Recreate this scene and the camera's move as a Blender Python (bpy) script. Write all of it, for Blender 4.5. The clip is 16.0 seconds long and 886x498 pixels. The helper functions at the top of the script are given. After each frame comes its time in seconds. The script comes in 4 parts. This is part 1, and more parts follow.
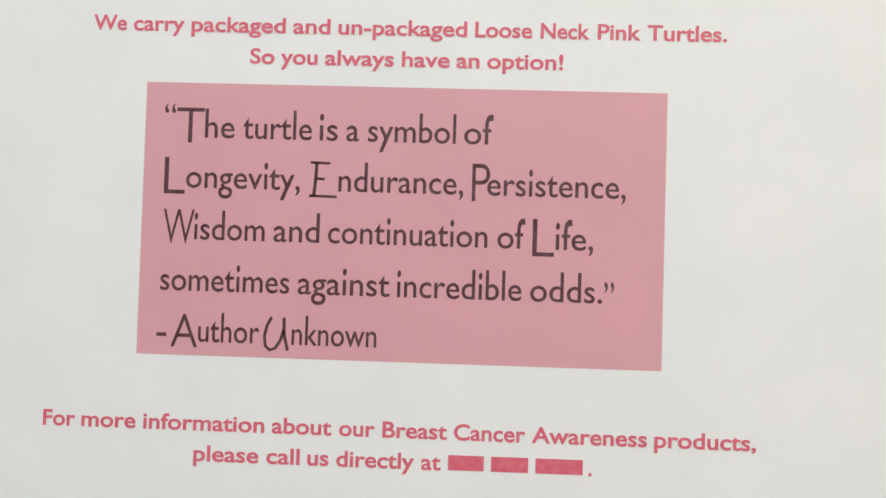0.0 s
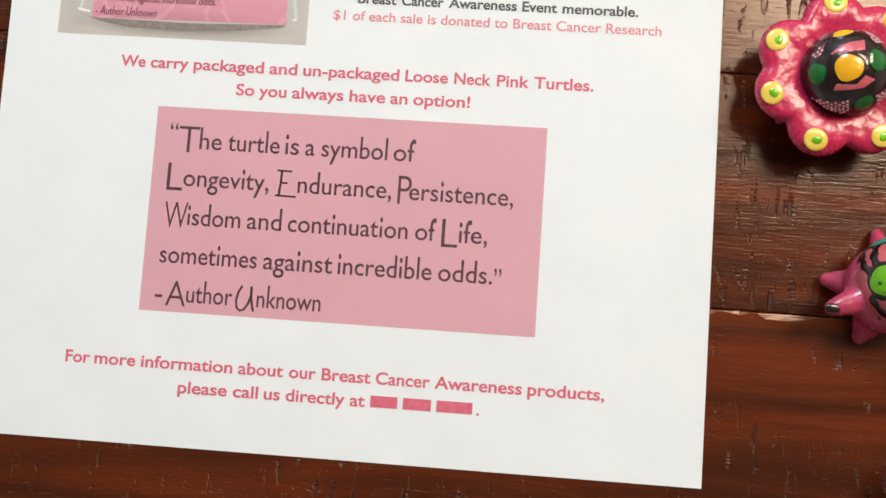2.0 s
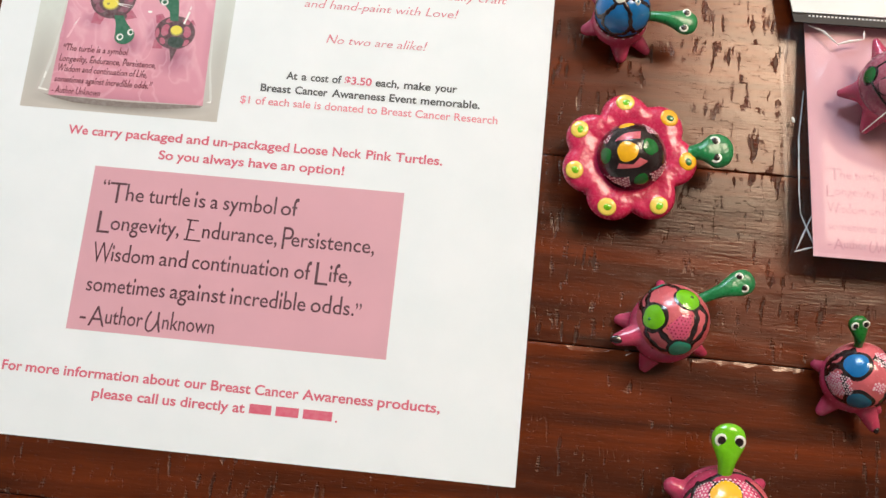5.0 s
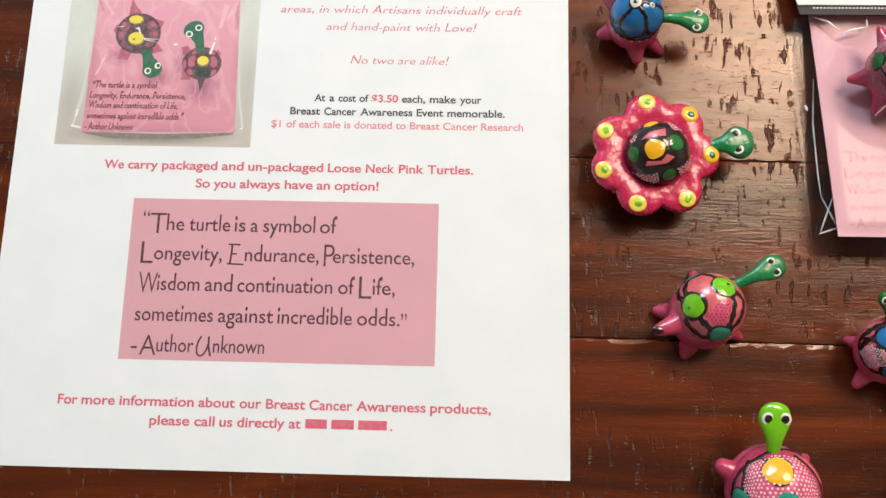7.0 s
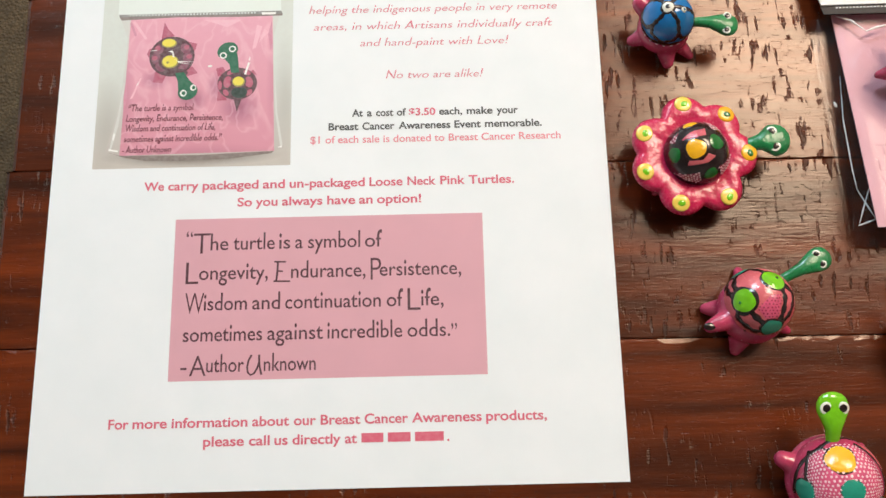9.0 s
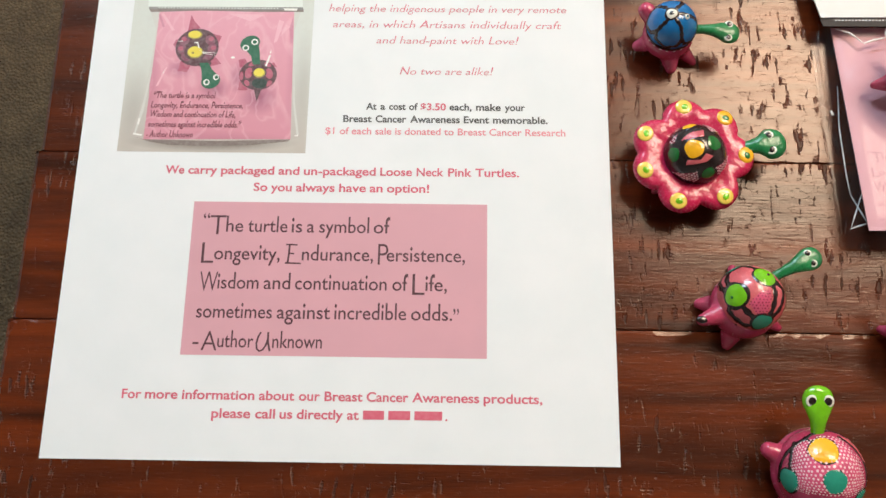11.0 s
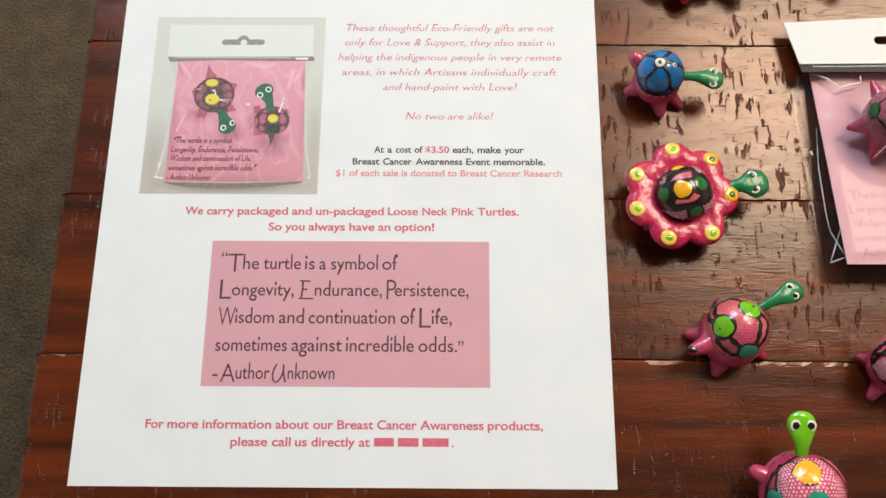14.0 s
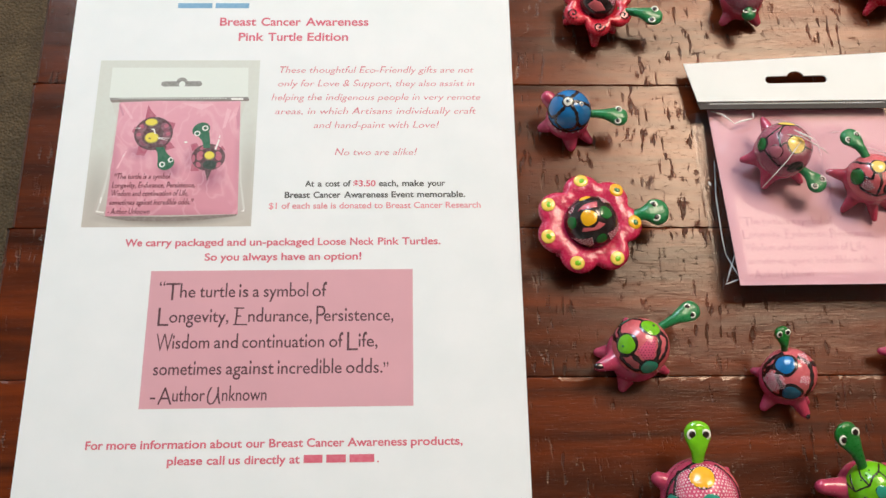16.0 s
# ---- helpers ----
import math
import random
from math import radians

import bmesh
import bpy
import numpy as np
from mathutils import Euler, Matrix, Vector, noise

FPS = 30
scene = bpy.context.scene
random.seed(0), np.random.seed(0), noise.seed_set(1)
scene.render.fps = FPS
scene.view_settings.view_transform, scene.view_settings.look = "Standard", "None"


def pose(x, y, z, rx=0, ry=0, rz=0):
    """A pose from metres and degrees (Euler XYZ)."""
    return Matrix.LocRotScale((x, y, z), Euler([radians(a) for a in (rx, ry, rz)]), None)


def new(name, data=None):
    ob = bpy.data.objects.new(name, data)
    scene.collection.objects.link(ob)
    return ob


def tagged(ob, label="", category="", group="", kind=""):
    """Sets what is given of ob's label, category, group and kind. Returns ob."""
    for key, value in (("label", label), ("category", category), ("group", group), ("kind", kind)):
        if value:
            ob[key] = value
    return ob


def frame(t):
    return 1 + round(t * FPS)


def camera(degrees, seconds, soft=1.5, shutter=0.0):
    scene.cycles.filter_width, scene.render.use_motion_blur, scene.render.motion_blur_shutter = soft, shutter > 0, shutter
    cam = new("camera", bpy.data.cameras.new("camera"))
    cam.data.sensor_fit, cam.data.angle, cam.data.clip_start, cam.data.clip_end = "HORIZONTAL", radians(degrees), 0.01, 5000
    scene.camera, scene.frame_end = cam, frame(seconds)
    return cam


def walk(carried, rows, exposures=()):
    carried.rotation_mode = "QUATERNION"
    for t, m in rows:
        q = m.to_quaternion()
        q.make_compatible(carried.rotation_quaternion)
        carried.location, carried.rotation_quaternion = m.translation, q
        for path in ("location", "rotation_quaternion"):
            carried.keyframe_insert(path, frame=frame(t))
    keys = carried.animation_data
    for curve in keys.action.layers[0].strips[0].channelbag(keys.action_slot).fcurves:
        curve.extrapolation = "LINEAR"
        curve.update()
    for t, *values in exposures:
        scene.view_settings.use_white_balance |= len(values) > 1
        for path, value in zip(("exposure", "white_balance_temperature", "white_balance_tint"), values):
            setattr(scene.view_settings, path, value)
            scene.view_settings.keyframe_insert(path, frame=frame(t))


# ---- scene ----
TOP = 0.75  # height of the tabletop
cam = camera(54.22, 16.0)
# seconds, x, y, height over the tabletop, and the turns, with the sheet's lower corner at x = y = 0
ROWS = [
    (0.0, 0.1248, 0.0591, 0.1933, 1.76, 2.10, 1.74),
    (0.5, 0.1328, 0.0583, 0.2076, 2.24, 2.27, 1.72),
    (1.0, 0.1399, 0.0550, 0.2198, 3.03, 2.63, 2.09),
    (1.5, 0.1469, 0.0508, 0.2334, 3.64, 2.66, 3.06),
    (2.0, 0.1519, 0.0435, 0.2532, 4.65, 2.80, 3.97),
    (2.5, 0.1565, 0.0394, 0.2693, 5.26, 2.47, 4.89),
    (3.0, 0.1642, 0.0393, 0.2791, 5.90, 2.12, 5.48),
    (3.5, 0.1770, 0.0400, 0.2887, 6.43, 1.82, 5.58),
    (4.0, 0.1862, 0.0315, 0.2972, 7.86, 2.01, 6.72),
    (4.2, 0.1925, 0.0246, 0.3004, 9.14, 2.28, 6.77),
    (6.3, 0.2010, 0.0191, 0.3173, 11.74, 1.23, 2.50),
    (6.5, 0.1946, 0.0179, 0.3182, 11.78, 1.22, 2.23),
    (7.0, 0.1771, 0.0175, 0.3196, 11.68, 1.25, 1.45),
    (7.5, 0.1688, 0.0159, 0.3174, 12.10, 0.99, -0.21),
    (8.0, 0.1616, 0.0131, 0.3175, 12.57, 0.56, -0.69),
    (8.5, 0.1555, 0.0119, 0.3187, 13.12, 0.29, -1.05),
    (9.0, 0.1500, 0.0097, 0.3197, 13.59, 0.12, -1.34),
    (9.2, 0.1503, 0.0094, 0.3196, 13.78, 0.12, -1.38),
    (11.3, 0.1556, -0.0082, 0.3336, 15.51, 0.76, 1.03),
    (11.5, 0.1571, -0.0094, 0.3360, 15.89, 0.88, 0.92),
    (12.0, 0.1578, -0.0081, 0.3373, 15.85, 0.89, 0.93),
    (12.5, 0.1570, -0.0086, 0.3416, 15.75, 0.77, 0.95),
    (13.0, 0.1554, -0.0050, 0.3445, 15.62, 0.59, 0.50),
    (13.5, 0.1536, -0.0023, 0.3478, 15.98, 0.44, 0.22),
    (14.0, 0.1499, -0.0054, 0.3516, 16.35, 0.36, 0.38),
    (14.5, 0.1499, -0.0120, 0.3576, 16.82, 0.13, 0.39),
    (15.0, 0.1538, -0.0161, 0.3636, 17.29, -0.35, -0.02),
    (15.5, 0.1625, -0.0186, 0.3725, 18.06, -1.18, -0.47),
    (16.0, 0.1684, -0.0135, 0.3760, 18.26, -1.52, -0.95),
]
EXPOSURES = [(0.0, -0.15), (0.5, -0.06), (1.0, -0.02), (1.5, 0.02), (2.0, 0.07), (4.0, 0.08), (9.0, 0.07), (13.5, -0.02), (16.0, -0.04)]
walk(cam, [(t, pose(x, y, TOP + z, a, b, c)) for t, x, y, z, a, b, c in ROWS], EXPOSURES)

# ---- light ----
world = bpy.data.worlds.new("world")
scene.world = world
world.use_nodes = True
world.node_tree.nodes["Background"].inputs[0].default_value = (1.0, 0.98, 0.95, 1)
world.node_tree.nodes["Background"].inputs[1].default_value = 0.02


def panel_light(x, y, z, size_x, size_y, watts, tint):
    data = bpy.data.lights.new("ceiling_light_source", "AREA")
    data.shape, data.size, data.size_y, data.energy, data.color = "RECTANGLE", size_x, size_y, watts, tint
    ob = new("ceiling_light_source", data)
    ob.matrix_world = pose(x, y, z)


KEY = (1.12, 1.04)
SECOND = (-0.38, 1.98)
CEILING = 2.6
panel_light(*KEY, CEILING - 0.07, 0.80, 0.70, 38.5, (1.0, 0.79, 0.57))
panel_light(*SECOND, CEILING - 0.07, 0.76, 0.76, 44, (0.62, 0.84, 1.0))

# ---- materials ----


def srgb(r, g, b):
    return tuple(c / 255 / 12.92 if c / 255 <= 0.04045 else ((c / 255 + 0.055) / 1.055) ** 2.4 for c in (r, g, b)) + (1.0,)


class Nodes:
    """A node material with a Principled shader and short ways to add nodes."""

    def __init__(self, name):
        self.mat = bpy.data.materials.new(name)
        self.mat.use_nodes = True
        self.tree = self.mat.node_tree
        self.shader = self.tree.nodes["Principled BSDF"]
        self.at = self.tree.nodes.new("ShaderNodeTexCoord").outputs["Object"]

    def add(self, kind, **values):
        node = self.tree.nodes.new(kind)
        for key, value in values.items():
            socket = node.inputs[int(key[1:])] if key[0] == "i" and key[1:].isdigit() else node.inputs[key]
            if isinstance(value, bpy.types.NodeSocket):
                self.tree.links.new(value, socket)
            else:
                socket.default_value = value
        return node

    def scaled(self, x, y, z, where=None):
        return self.add("ShaderNodeMapping", Vector=where or self.at, Scale=(x, y, z)).outputs[0]

    def noise(self, where, scale, detail=3.0, rough=0.5, distortion=0.0):
        return self.add("ShaderNodeTexNoise", Vector=where, Scale=scale, Detail=detail, Roughness=rough, Distortion=distortion).outputs["Fac"]

    def ramp(self, fac, low, high, a=0.0, b=1.0):
        node = self.add("ShaderNodeMapRange", Value=fac)
        node.inputs[1].default_value, node.inputs[2].default_value = low, high
        node.inputs[3].default_value, node.inputs[4].default_value = a, b
        return node.outputs[0]

    def mix(self, fac, a, b):
        node = self.tree.nodes.new("ShaderNodeMix")
        node.data_type = "RGBA"
        for socket, value in ((node.inputs[0], fac), (node.inputs[6], a), (node.inputs[7], b)):
            if isinstance(value, bpy.types.NodeSocket):
                self.tree.links.new(value, socket)
            else:
                socket.default_value = value
        return node.outputs[2]

    def math(self, op, a, b=0.0):
        node = self.tree.nodes.new("ShaderNodeMath")
        node.operation = op
        for socket, value in zip(node.inputs, (a, b)):
            if isinstance(value, bpy.types.NodeSocket):
                self.tree.links.new(value, socket)
            else:
                socket.default_value = value
        return node.outputs[0]

    def bump(self, height, distance, strength=1.0, normal=None):
        node = self.add("ShaderNodeBump", Height=height, Distance=distance, Strength=strength)
        if normal:
            self.tree.links.new(normal, node.inputs["Normal"])
        return node.outputs[0]

    def done(self, colour, rough, normal=None, **more):
        pairs = {"Base Color": colour, "Roughness": rough, **more}
        if normal:
            pairs["Normal"] = normal
        for key, value in pairs.items():
            if isinstance(value, bpy.types.NodeSocket):
                self.tree.links.new(value, self.shader.inputs[key])
            else:
                self.shader.inputs[key].default_value = value
        return self.mat


def lacquer(name, colour, rough=0.22, spread=0.35, lumps=0.00036, coat=0.4, grain=0.25):
    """Thick hand-brushed enamel: uneven tone, brush lumps and a wet gloss."""
    n = Nodes(name)
    dark = tuple(c * (1 - spread) for c in colour[:3]) + (1,)
    tone = n.mix(n.ramp(n.noise(n.at, 170, 4, 0.6), 0.3, 0.7), dark, colour)
    fine = n.noise(n.at, 900, 3)
    height = n.math("ADD", n.noise(n.at, 260, 2), n.math("MULTIPLY", fine, grain))
    return n.done(tone, n.ramp(fine, 0.3, 0.7, rough * 0.8, rough * 1.3), n.bump(height, lumps), **{"Coat Weight": coat, "Coat Roughness": 0.1})


def wood_material():
    n = Nodes("scraped_varnished_wood")
    info = n.add("ShaderNodeObjectInfo")
    shift = n.add("ShaderNodeCombineXYZ", X=n.math("MULTIPLY", info.outputs["Random"], 7.0), Y=n.math("MULTIPLY", info.outputs["Random"], 3.0), Z=0.0).outputs[0]
    at = n.add("ShaderNodeVectorMath", i0=n.at, i1=shift).outputs[0]
    bands = n.noise(n.scaled(5, 60, 5, at), 1.0, 5, 0.6, 0.6)
    streak = n.noise(n.scaled(18, 420, 22, at), 1.0, 4, 0.65)
    blotch = n.noise(n.scaled(14, 26, 14, at), 1.0, 3, 0.55, 0.4)
    tone = n.mix(n.ramp(bands, 0.34, 0.66), srgb(42, 15, 6), srgb(112, 44, 13))
    tone = n.mix(n.ramp(streak, 0.4, 0.75, 0.0, 0.28), tone, srgb(36, 15, 8))
    tone = n.mix(n.ramp(blotch, 0.5, 0.8, 0.0, 0.55), tone, srgb(42, 17, 9))
    tone = n.mix(n.ramp(info.outputs["Random"], 0.0, 1.0, 0.0, 0.35), tone, srgb(90, 41, 20))
    # cross-grain scraper marks: ragged gouges in loose clusters, torn along the grain
    tear = n.noise(n.scaled(110, 1300, 60, at), 1.0, 2, 0.5)
    ticks = n.noise(n.scaled(390, 82, 60, at), 1.0, 2.5, 0.5, 0.12)
    ticks = n.math("ADD", ticks, n.math("MULTIPLY", n.math("SUBTRACT", tear, 0.5), 0.22))
    cluster = n.noise(n.scaled(24, 30, 30, at), 1.0, 2)
    gouge = n.math("MULTIPLY", n.ramp(ticks, 0.595, 0.69), n.ramp(cluster, 0.45, 0.57))
    # a second kind: fewer, wider and shallower scrapes
    wide = n.noise(n.scaled(230, 60, 60, at), 1.0, 3.0, 0.6, 0.2)
    scrape = n.ramp(n.math("ADD", wide, n.math("MULTIPLY", n.math("SUBTRACT", tear, 0.5), 0.16)), 0.65, 0.74)
    mark = n.math("MAXIMUM", gouge, n.math("MULTIPLY", scrape, 0.8))
    tone = n.mix(n.math("MULTIPLY", mark, 0.68), tone, srgb(40, 20, 12))
    pores = n.noise(n.scaled(110, 1300, 100, at), 1.0, 3, 0.6)
    dashes = n.ramp(n.noise(n.scaled(190, 1900, 100, at), 1.0, 2, 0.5), 0.66, 0.72)
    tone = n.mix(n.math("MULTIPLY", dashes, 0.25), tone, srgb(26, 12, 7))
    height = n.math("SUBTRACT", n.math("MULTIPLY", pores, 0.17), n.math("ADD", n.math("MULTIPLY", mark, 0.9), n.math("MULTIPLY", dashes, 0.25)))
    normal = n.bump(n.noise(n.scaled(24, 60, 30, at), 1.0, 2), 0.0006, 0.5)
    normal = n.bump(height, 0.0006, 0.75, normal)
    rough = n.ramp(n.noise(n.scaled(40, 240, 40, at), 1.0, 4), 0.3, 0.7, 0.17, 0.26)
    rough = n.math("ADD", rough, n.math("MULTIPLY", mark, 0.2))
    return n.done(tone, rough, normal, **{"Coat Weight": 0.0, "Specular IOR Level": n.ramp(mark, 0.0, 1.0, 0.46, 0.3), "Specular Tint": (1.0, 0.87, 0.77, 1)})


def paper_material(name, colour, tooth=0.00004, rough=0.62):
    n = Nodes(name)
    mottle = n.ramp(n.noise(n.at, 45, 3), 0.3, 0.7)
    low = (colour[0] * 0.945, colour[1] * 0.965, colour[2] * 0.965, 1)
    return n.done(n.mix(mottle, low, colour), rough, n.bump(n.noise(n.at, 3200, 2), tooth))


def fading(name, low, high, y0=0.122, y1=0.165, dim=None, shade_spots=(), folds=0.0):
    """Printed tone that runs from one colour to another up the picture, with soft shade in a third and sheen along
    folds put in the colour.
    """
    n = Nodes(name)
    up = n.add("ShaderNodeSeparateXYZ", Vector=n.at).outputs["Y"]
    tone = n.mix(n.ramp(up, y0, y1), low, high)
    for x, y, rx, ry, most in shade_spots:
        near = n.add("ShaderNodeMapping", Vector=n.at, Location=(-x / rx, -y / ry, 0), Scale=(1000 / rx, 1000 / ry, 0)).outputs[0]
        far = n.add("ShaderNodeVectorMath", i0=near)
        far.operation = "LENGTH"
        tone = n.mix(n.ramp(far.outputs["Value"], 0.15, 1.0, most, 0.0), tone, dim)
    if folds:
        sheen_streak = n.math("ABSOLUTE", n.math("SUBTRACT", n.noise(n.scaled(70, 42, 1), 1.0, 2, 0.5, 1.2), 0.5))
        tone = n.mix(n.ramp(sheen_streak, 0.0, 0.05, folds, 0.0), tone, srgb(240, 200, 212))
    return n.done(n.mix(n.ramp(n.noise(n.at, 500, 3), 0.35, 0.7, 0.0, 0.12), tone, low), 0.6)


def ink(name, colour, fade=0.12):
    """Printer ink on paper: a little uneven."""
    n = Nodes(name)
    light = tuple(min(1, c + fade * (0.8 - c)) for c in colour[:3]) + (1,)
    return n.done(n.mix(n.ramp(n.noise(n.at, 700, 3), 0.35, 0.7), colour, light), 0.6)


def film_material():
    n = Nodes("clear_plastic_film")
    n.tree.nodes.remove(n.shader)
    clear = n.add("ShaderNodeBsdfTransparent", Color=(0.97, 0.96, 0.96, 1))
    shine = n.add("ShaderNodeBsdfGlossy", Color=(1, 1, 1, 1), Roughness=0.34)
    wrinkle = n.bump(n.math("ADD", n.noise(n.at, 55, 3, 0.5, 0.8), n.math("MULTIPLY", n.noise(n.at, 240, 2), 0.15)), 0.0006, 0.3)
    n.tree.links.new(wrinkle, shine.inputs["Normal"])
    fresnel = n.add("ShaderNodeFresnel", IOR=1.5, Normal=wrinkle)
    both = n.add("ShaderNodeMixShader", i0=n.math("MULTIPLY", fresnel.outputs[0], 0.5), i1=clear.outputs[0], i2=shine.outputs[0])
    n.tree.links.new(both.outputs[0], n.tree.nodes["Material Output"].inputs[0])
    return n.mat


def plain(name, colour, rough=0.6, grain=60.0, lumps=0.0006):
    n = Nodes(name)
    low = tuple(c * 0.85 for c in colour[:3]) + (1,)
    fac = n.noise(n.at, grain, 4)
    return n.done(n.mix(n.ramp(fac, 0.3, 0.7), low, colour), rough, n.bump(fac, lumps))


def carpet_material():
    n = Nodes("looped_carpet")
    loops = n.add("ShaderNodeTexVoronoi", Vector=n.at, Scale=260.0).outputs["Distance"]
    tone = n.mix(n.ramp(n.noise(n.at, 30, 4), 0.3, 0.7), srgb(84, 66, 46), srgb(112, 91, 64))
    tone = n.mix(n.ramp(loops, 0.1, 0.6, 0.0, 0.5), tone, srgb(58, 46, 32))
    return n.done(tone, 0.95, n.bump(loops, 0.003))


WOOD, PAPER, FILM = wood_material(), paper_material("white_copy_paper", srgb(229, 231, 234)), film_material()
PANEL = paper_material("printed_pink", srgb(212, 158, 169))
INK_DARK, INK_PINK = ink("plum_ink", srgb(74, 30, 44), 0.05), ink("pink_ink", srgb(208, 90, 114), 0.08)
INK_SCRIPT = ink("rose_ink", srgb(210, 112, 130), 0.15)
INK_PALE, INK_GREY, INK_BLUE = ink("pale_pink_ink", srgb(222, 128, 142), 0.12), ink("grey_ink", srgb(66, 66, 68), 0.08), ink("blue_ink", srgb(110, 160, 196), 0.1)
BODY_PINK, BODY_ROSE = lacquer("pink_enamel", srgb(200, 66, 102)), lacquer("rose_enamel", srgb(186, 58, 84))
RIM_PINK, RIM_RED = lacquer("hot_pink_enamel", srgb(208, 42, 86), 0.25, 0.22, 0.0005, 0.12, 0.05), lacquer("red_enamel", srgb(208, 34, 58), 0.25, 0.22, 0.0005, 0.2, 0.05)
SALMON = lacquer("salmon_enamel", srgb(218, 104, 112), 0.22, 0.25)
MAUVE = lacquer("mauve_enamel", srgb(168, 88, 108), 0.25, 0.2)
BLACK = lacquer("black_enamel", srgb(34, 16, 18), 0.22, 0.2)
LIME, TEAL = lacquer("lime_enamel", srgb(120, 200, 24), 0.18, 0.25), lacquer("teal_enamel", srgb(40, 150, 126), 0.2, 0.2)
GREEN, HEAD_GREEN = lacquer("green_enamel", srgb(22, 110, 44), 0.18, 0.2), lacquer("leaf_green_enamel", srgb(30, 132, 74), 0.3, 0.35, 0.0005, 0.2)
DEEP_GREEN = lacquer("deep_green_enamel", srgb(14, 112, 34), 0.3, 0.25, 0.0005, 0.15)
BLUE, SEA_BLUE = lacquer("blue_enamel", srgb(22, 116, 184), 0.16, 0.2), lacquer("sea_blue_enamel", srgb(24, 110, 146), 0.18, 0.2)
ORANGE, YELLOW = lacquer("orange_enamel", srgb(246, 180, 30), 0.2, 0.12), lacquer("yellow_enamel", srgb(246, 212, 92), 0.22, 0.15)
WHITE = lacquer("white_enamel", srgb(236, 234, 222), 0.25, 0.08)
PALE, DARK_ROSE = lacquer("pale_pink_enamel", srgb(244, 206, 214), 0.25, 0.1), lacquer("dark_rose_enamel", srgb(140, 24, 60), 0.25, 0.2)
CANDY, PLUM = lacquer("candy_pink_enamel", srgb(224, 92, 128), 0.22, 0.2), lacquer("plum_enamel", srgb(150, 50, 80), 0.25, 0.2)
PINK_CARD = paper_material("pink_card", srgb(210, 162, 174))
HEADER_CARD = paper_material("white_card", srgb(222, 222, 222), 0.00002, 0.5)
SEAL = plain("dark_seal_plastic", srgb(34, 27, 29), 0.6, 400, 0.0001)
WALL, CEILING_PAINT = plain("wall_paint", srgb(214, 214, 212), 0.8, 30), plain("ceiling_paint", srgb(236, 234, 230), 0.85, 30)
CARPET = carpet_material()
glow = Nodes("light_diffuser")
DIFFUSER = glow.done(srgb(250, 244, 232), 0.5, **{"Emission Color": (0.95, 0.95, 0.92, 1), "Emission Strength": 4.0})
METAL = Nodes("white_steel").done(srgb(225, 225, 225), 0.4)

# ---- building blocks ----
MM = 0.001


def link(name, bm, material, parent=None, smooth=True):
    mesh = bpy.data.meshes.new(name)
    bm.to_mesh(mesh)
    bm.free()
    mesh.materials.append(material)
    if smooth:
        mesh.shade_smooth()
    ob = new(name, mesh)
    ob.parent = parent
    return ob


def part(name, bm, material, parent, label="", smooth=True):
    ob = link(name, bm, material, parent, smooth)
    return tagged(ob, label) if label else ob


def thing(name, x, y, z, label, category, group="", kind=""):
    ob = new(name)
    ob.empty_display_size = 0.01
    ob.matrix_basis = pose(x, y, z)
    return tagged(ob, label, category, group, kind)


def box(bm, x0, x1, y0, y1, z0, z1, bevel=0.0):
    made = bmesh.ops.create_cube(bm, size=1.0, matrix=Matrix.Translation(((x0 + x1) / 2, (y0 + y1) / 2, (z0 + z1) / 2)) @ Matrix.Diagonal((x1 - x0, y1 - y0, z1 - z0, 1)))
    if bevel:
        edges = {e for v in made["verts"] for e in v.link_edges}
        bmesh.ops.bevel(bm, geom=list(edges), offset=bevel, segments=2, affect="EDGES", profile=0.6)
    return bm


def slab(*sizes, bevel=0.0):
    return box(bmesh.new(), *sizes, bevel)


def ball(bm, centre, radii, u=32, v=18):
    bmesh.ops.create_uvsphere(bm, u_segments=u, v_segments=v, radius=1.0, matrix=Matrix.Translation(centre) @ Matrix.Diagonal((*radii, 1)))
    return bm


def spike(bm, a, b, thick, thin):
    """A tapered limb with a round tip from a to b."""
    a, b = Vector(a), Vector(b)
    turn = (b - a).to_track_quat("Z", "Y").to_matrix().to_4x4()
    bmesh.ops.create_cone(bm, cap_ends=True, segments=18, radius1=thick, radius2=thin, depth=(b - a).length, matrix=Matrix.Translation((a + b) / 2) @ turn)
    bmesh.ops.create_icosphere(bm, subdivisions=2, radius=thin, matrix=Matrix.Translation(b))
    bmesh.ops.create_icosphere(bm, subdivisions=2, radius=thick * 0.98, matrix=Matrix.Translation(a))


def flat(points, z=0.0):
    """A flat sheet with the outline given in order."""
    bm = bmesh.new()
    bm.faces.new([bm.verts.new((x, y, z)) for x, y in points])
    bmesh.ops.triangulate(bm, faces=bm.faces[:])
    return bm


def ring_points(cx, cy, rx, ry, turn=0.0, count=28):
    c, s = math.cos(radians(turn)), math.sin(radians(turn))
    return [(cx + c * rx * math.cos(a) - s * ry * math.sin(a), cy + s * rx * math.cos(a) + c * ry * math.sin(a)) for a in (2 * math.pi * k / count for k in range(count))]


def aim(azimuth, height):
    a, e = radians(azimuth), radians(height)
    return Vector((math.cos(e) * math.cos(a), math.cos(e) * math.sin(a), math.sin(e)))


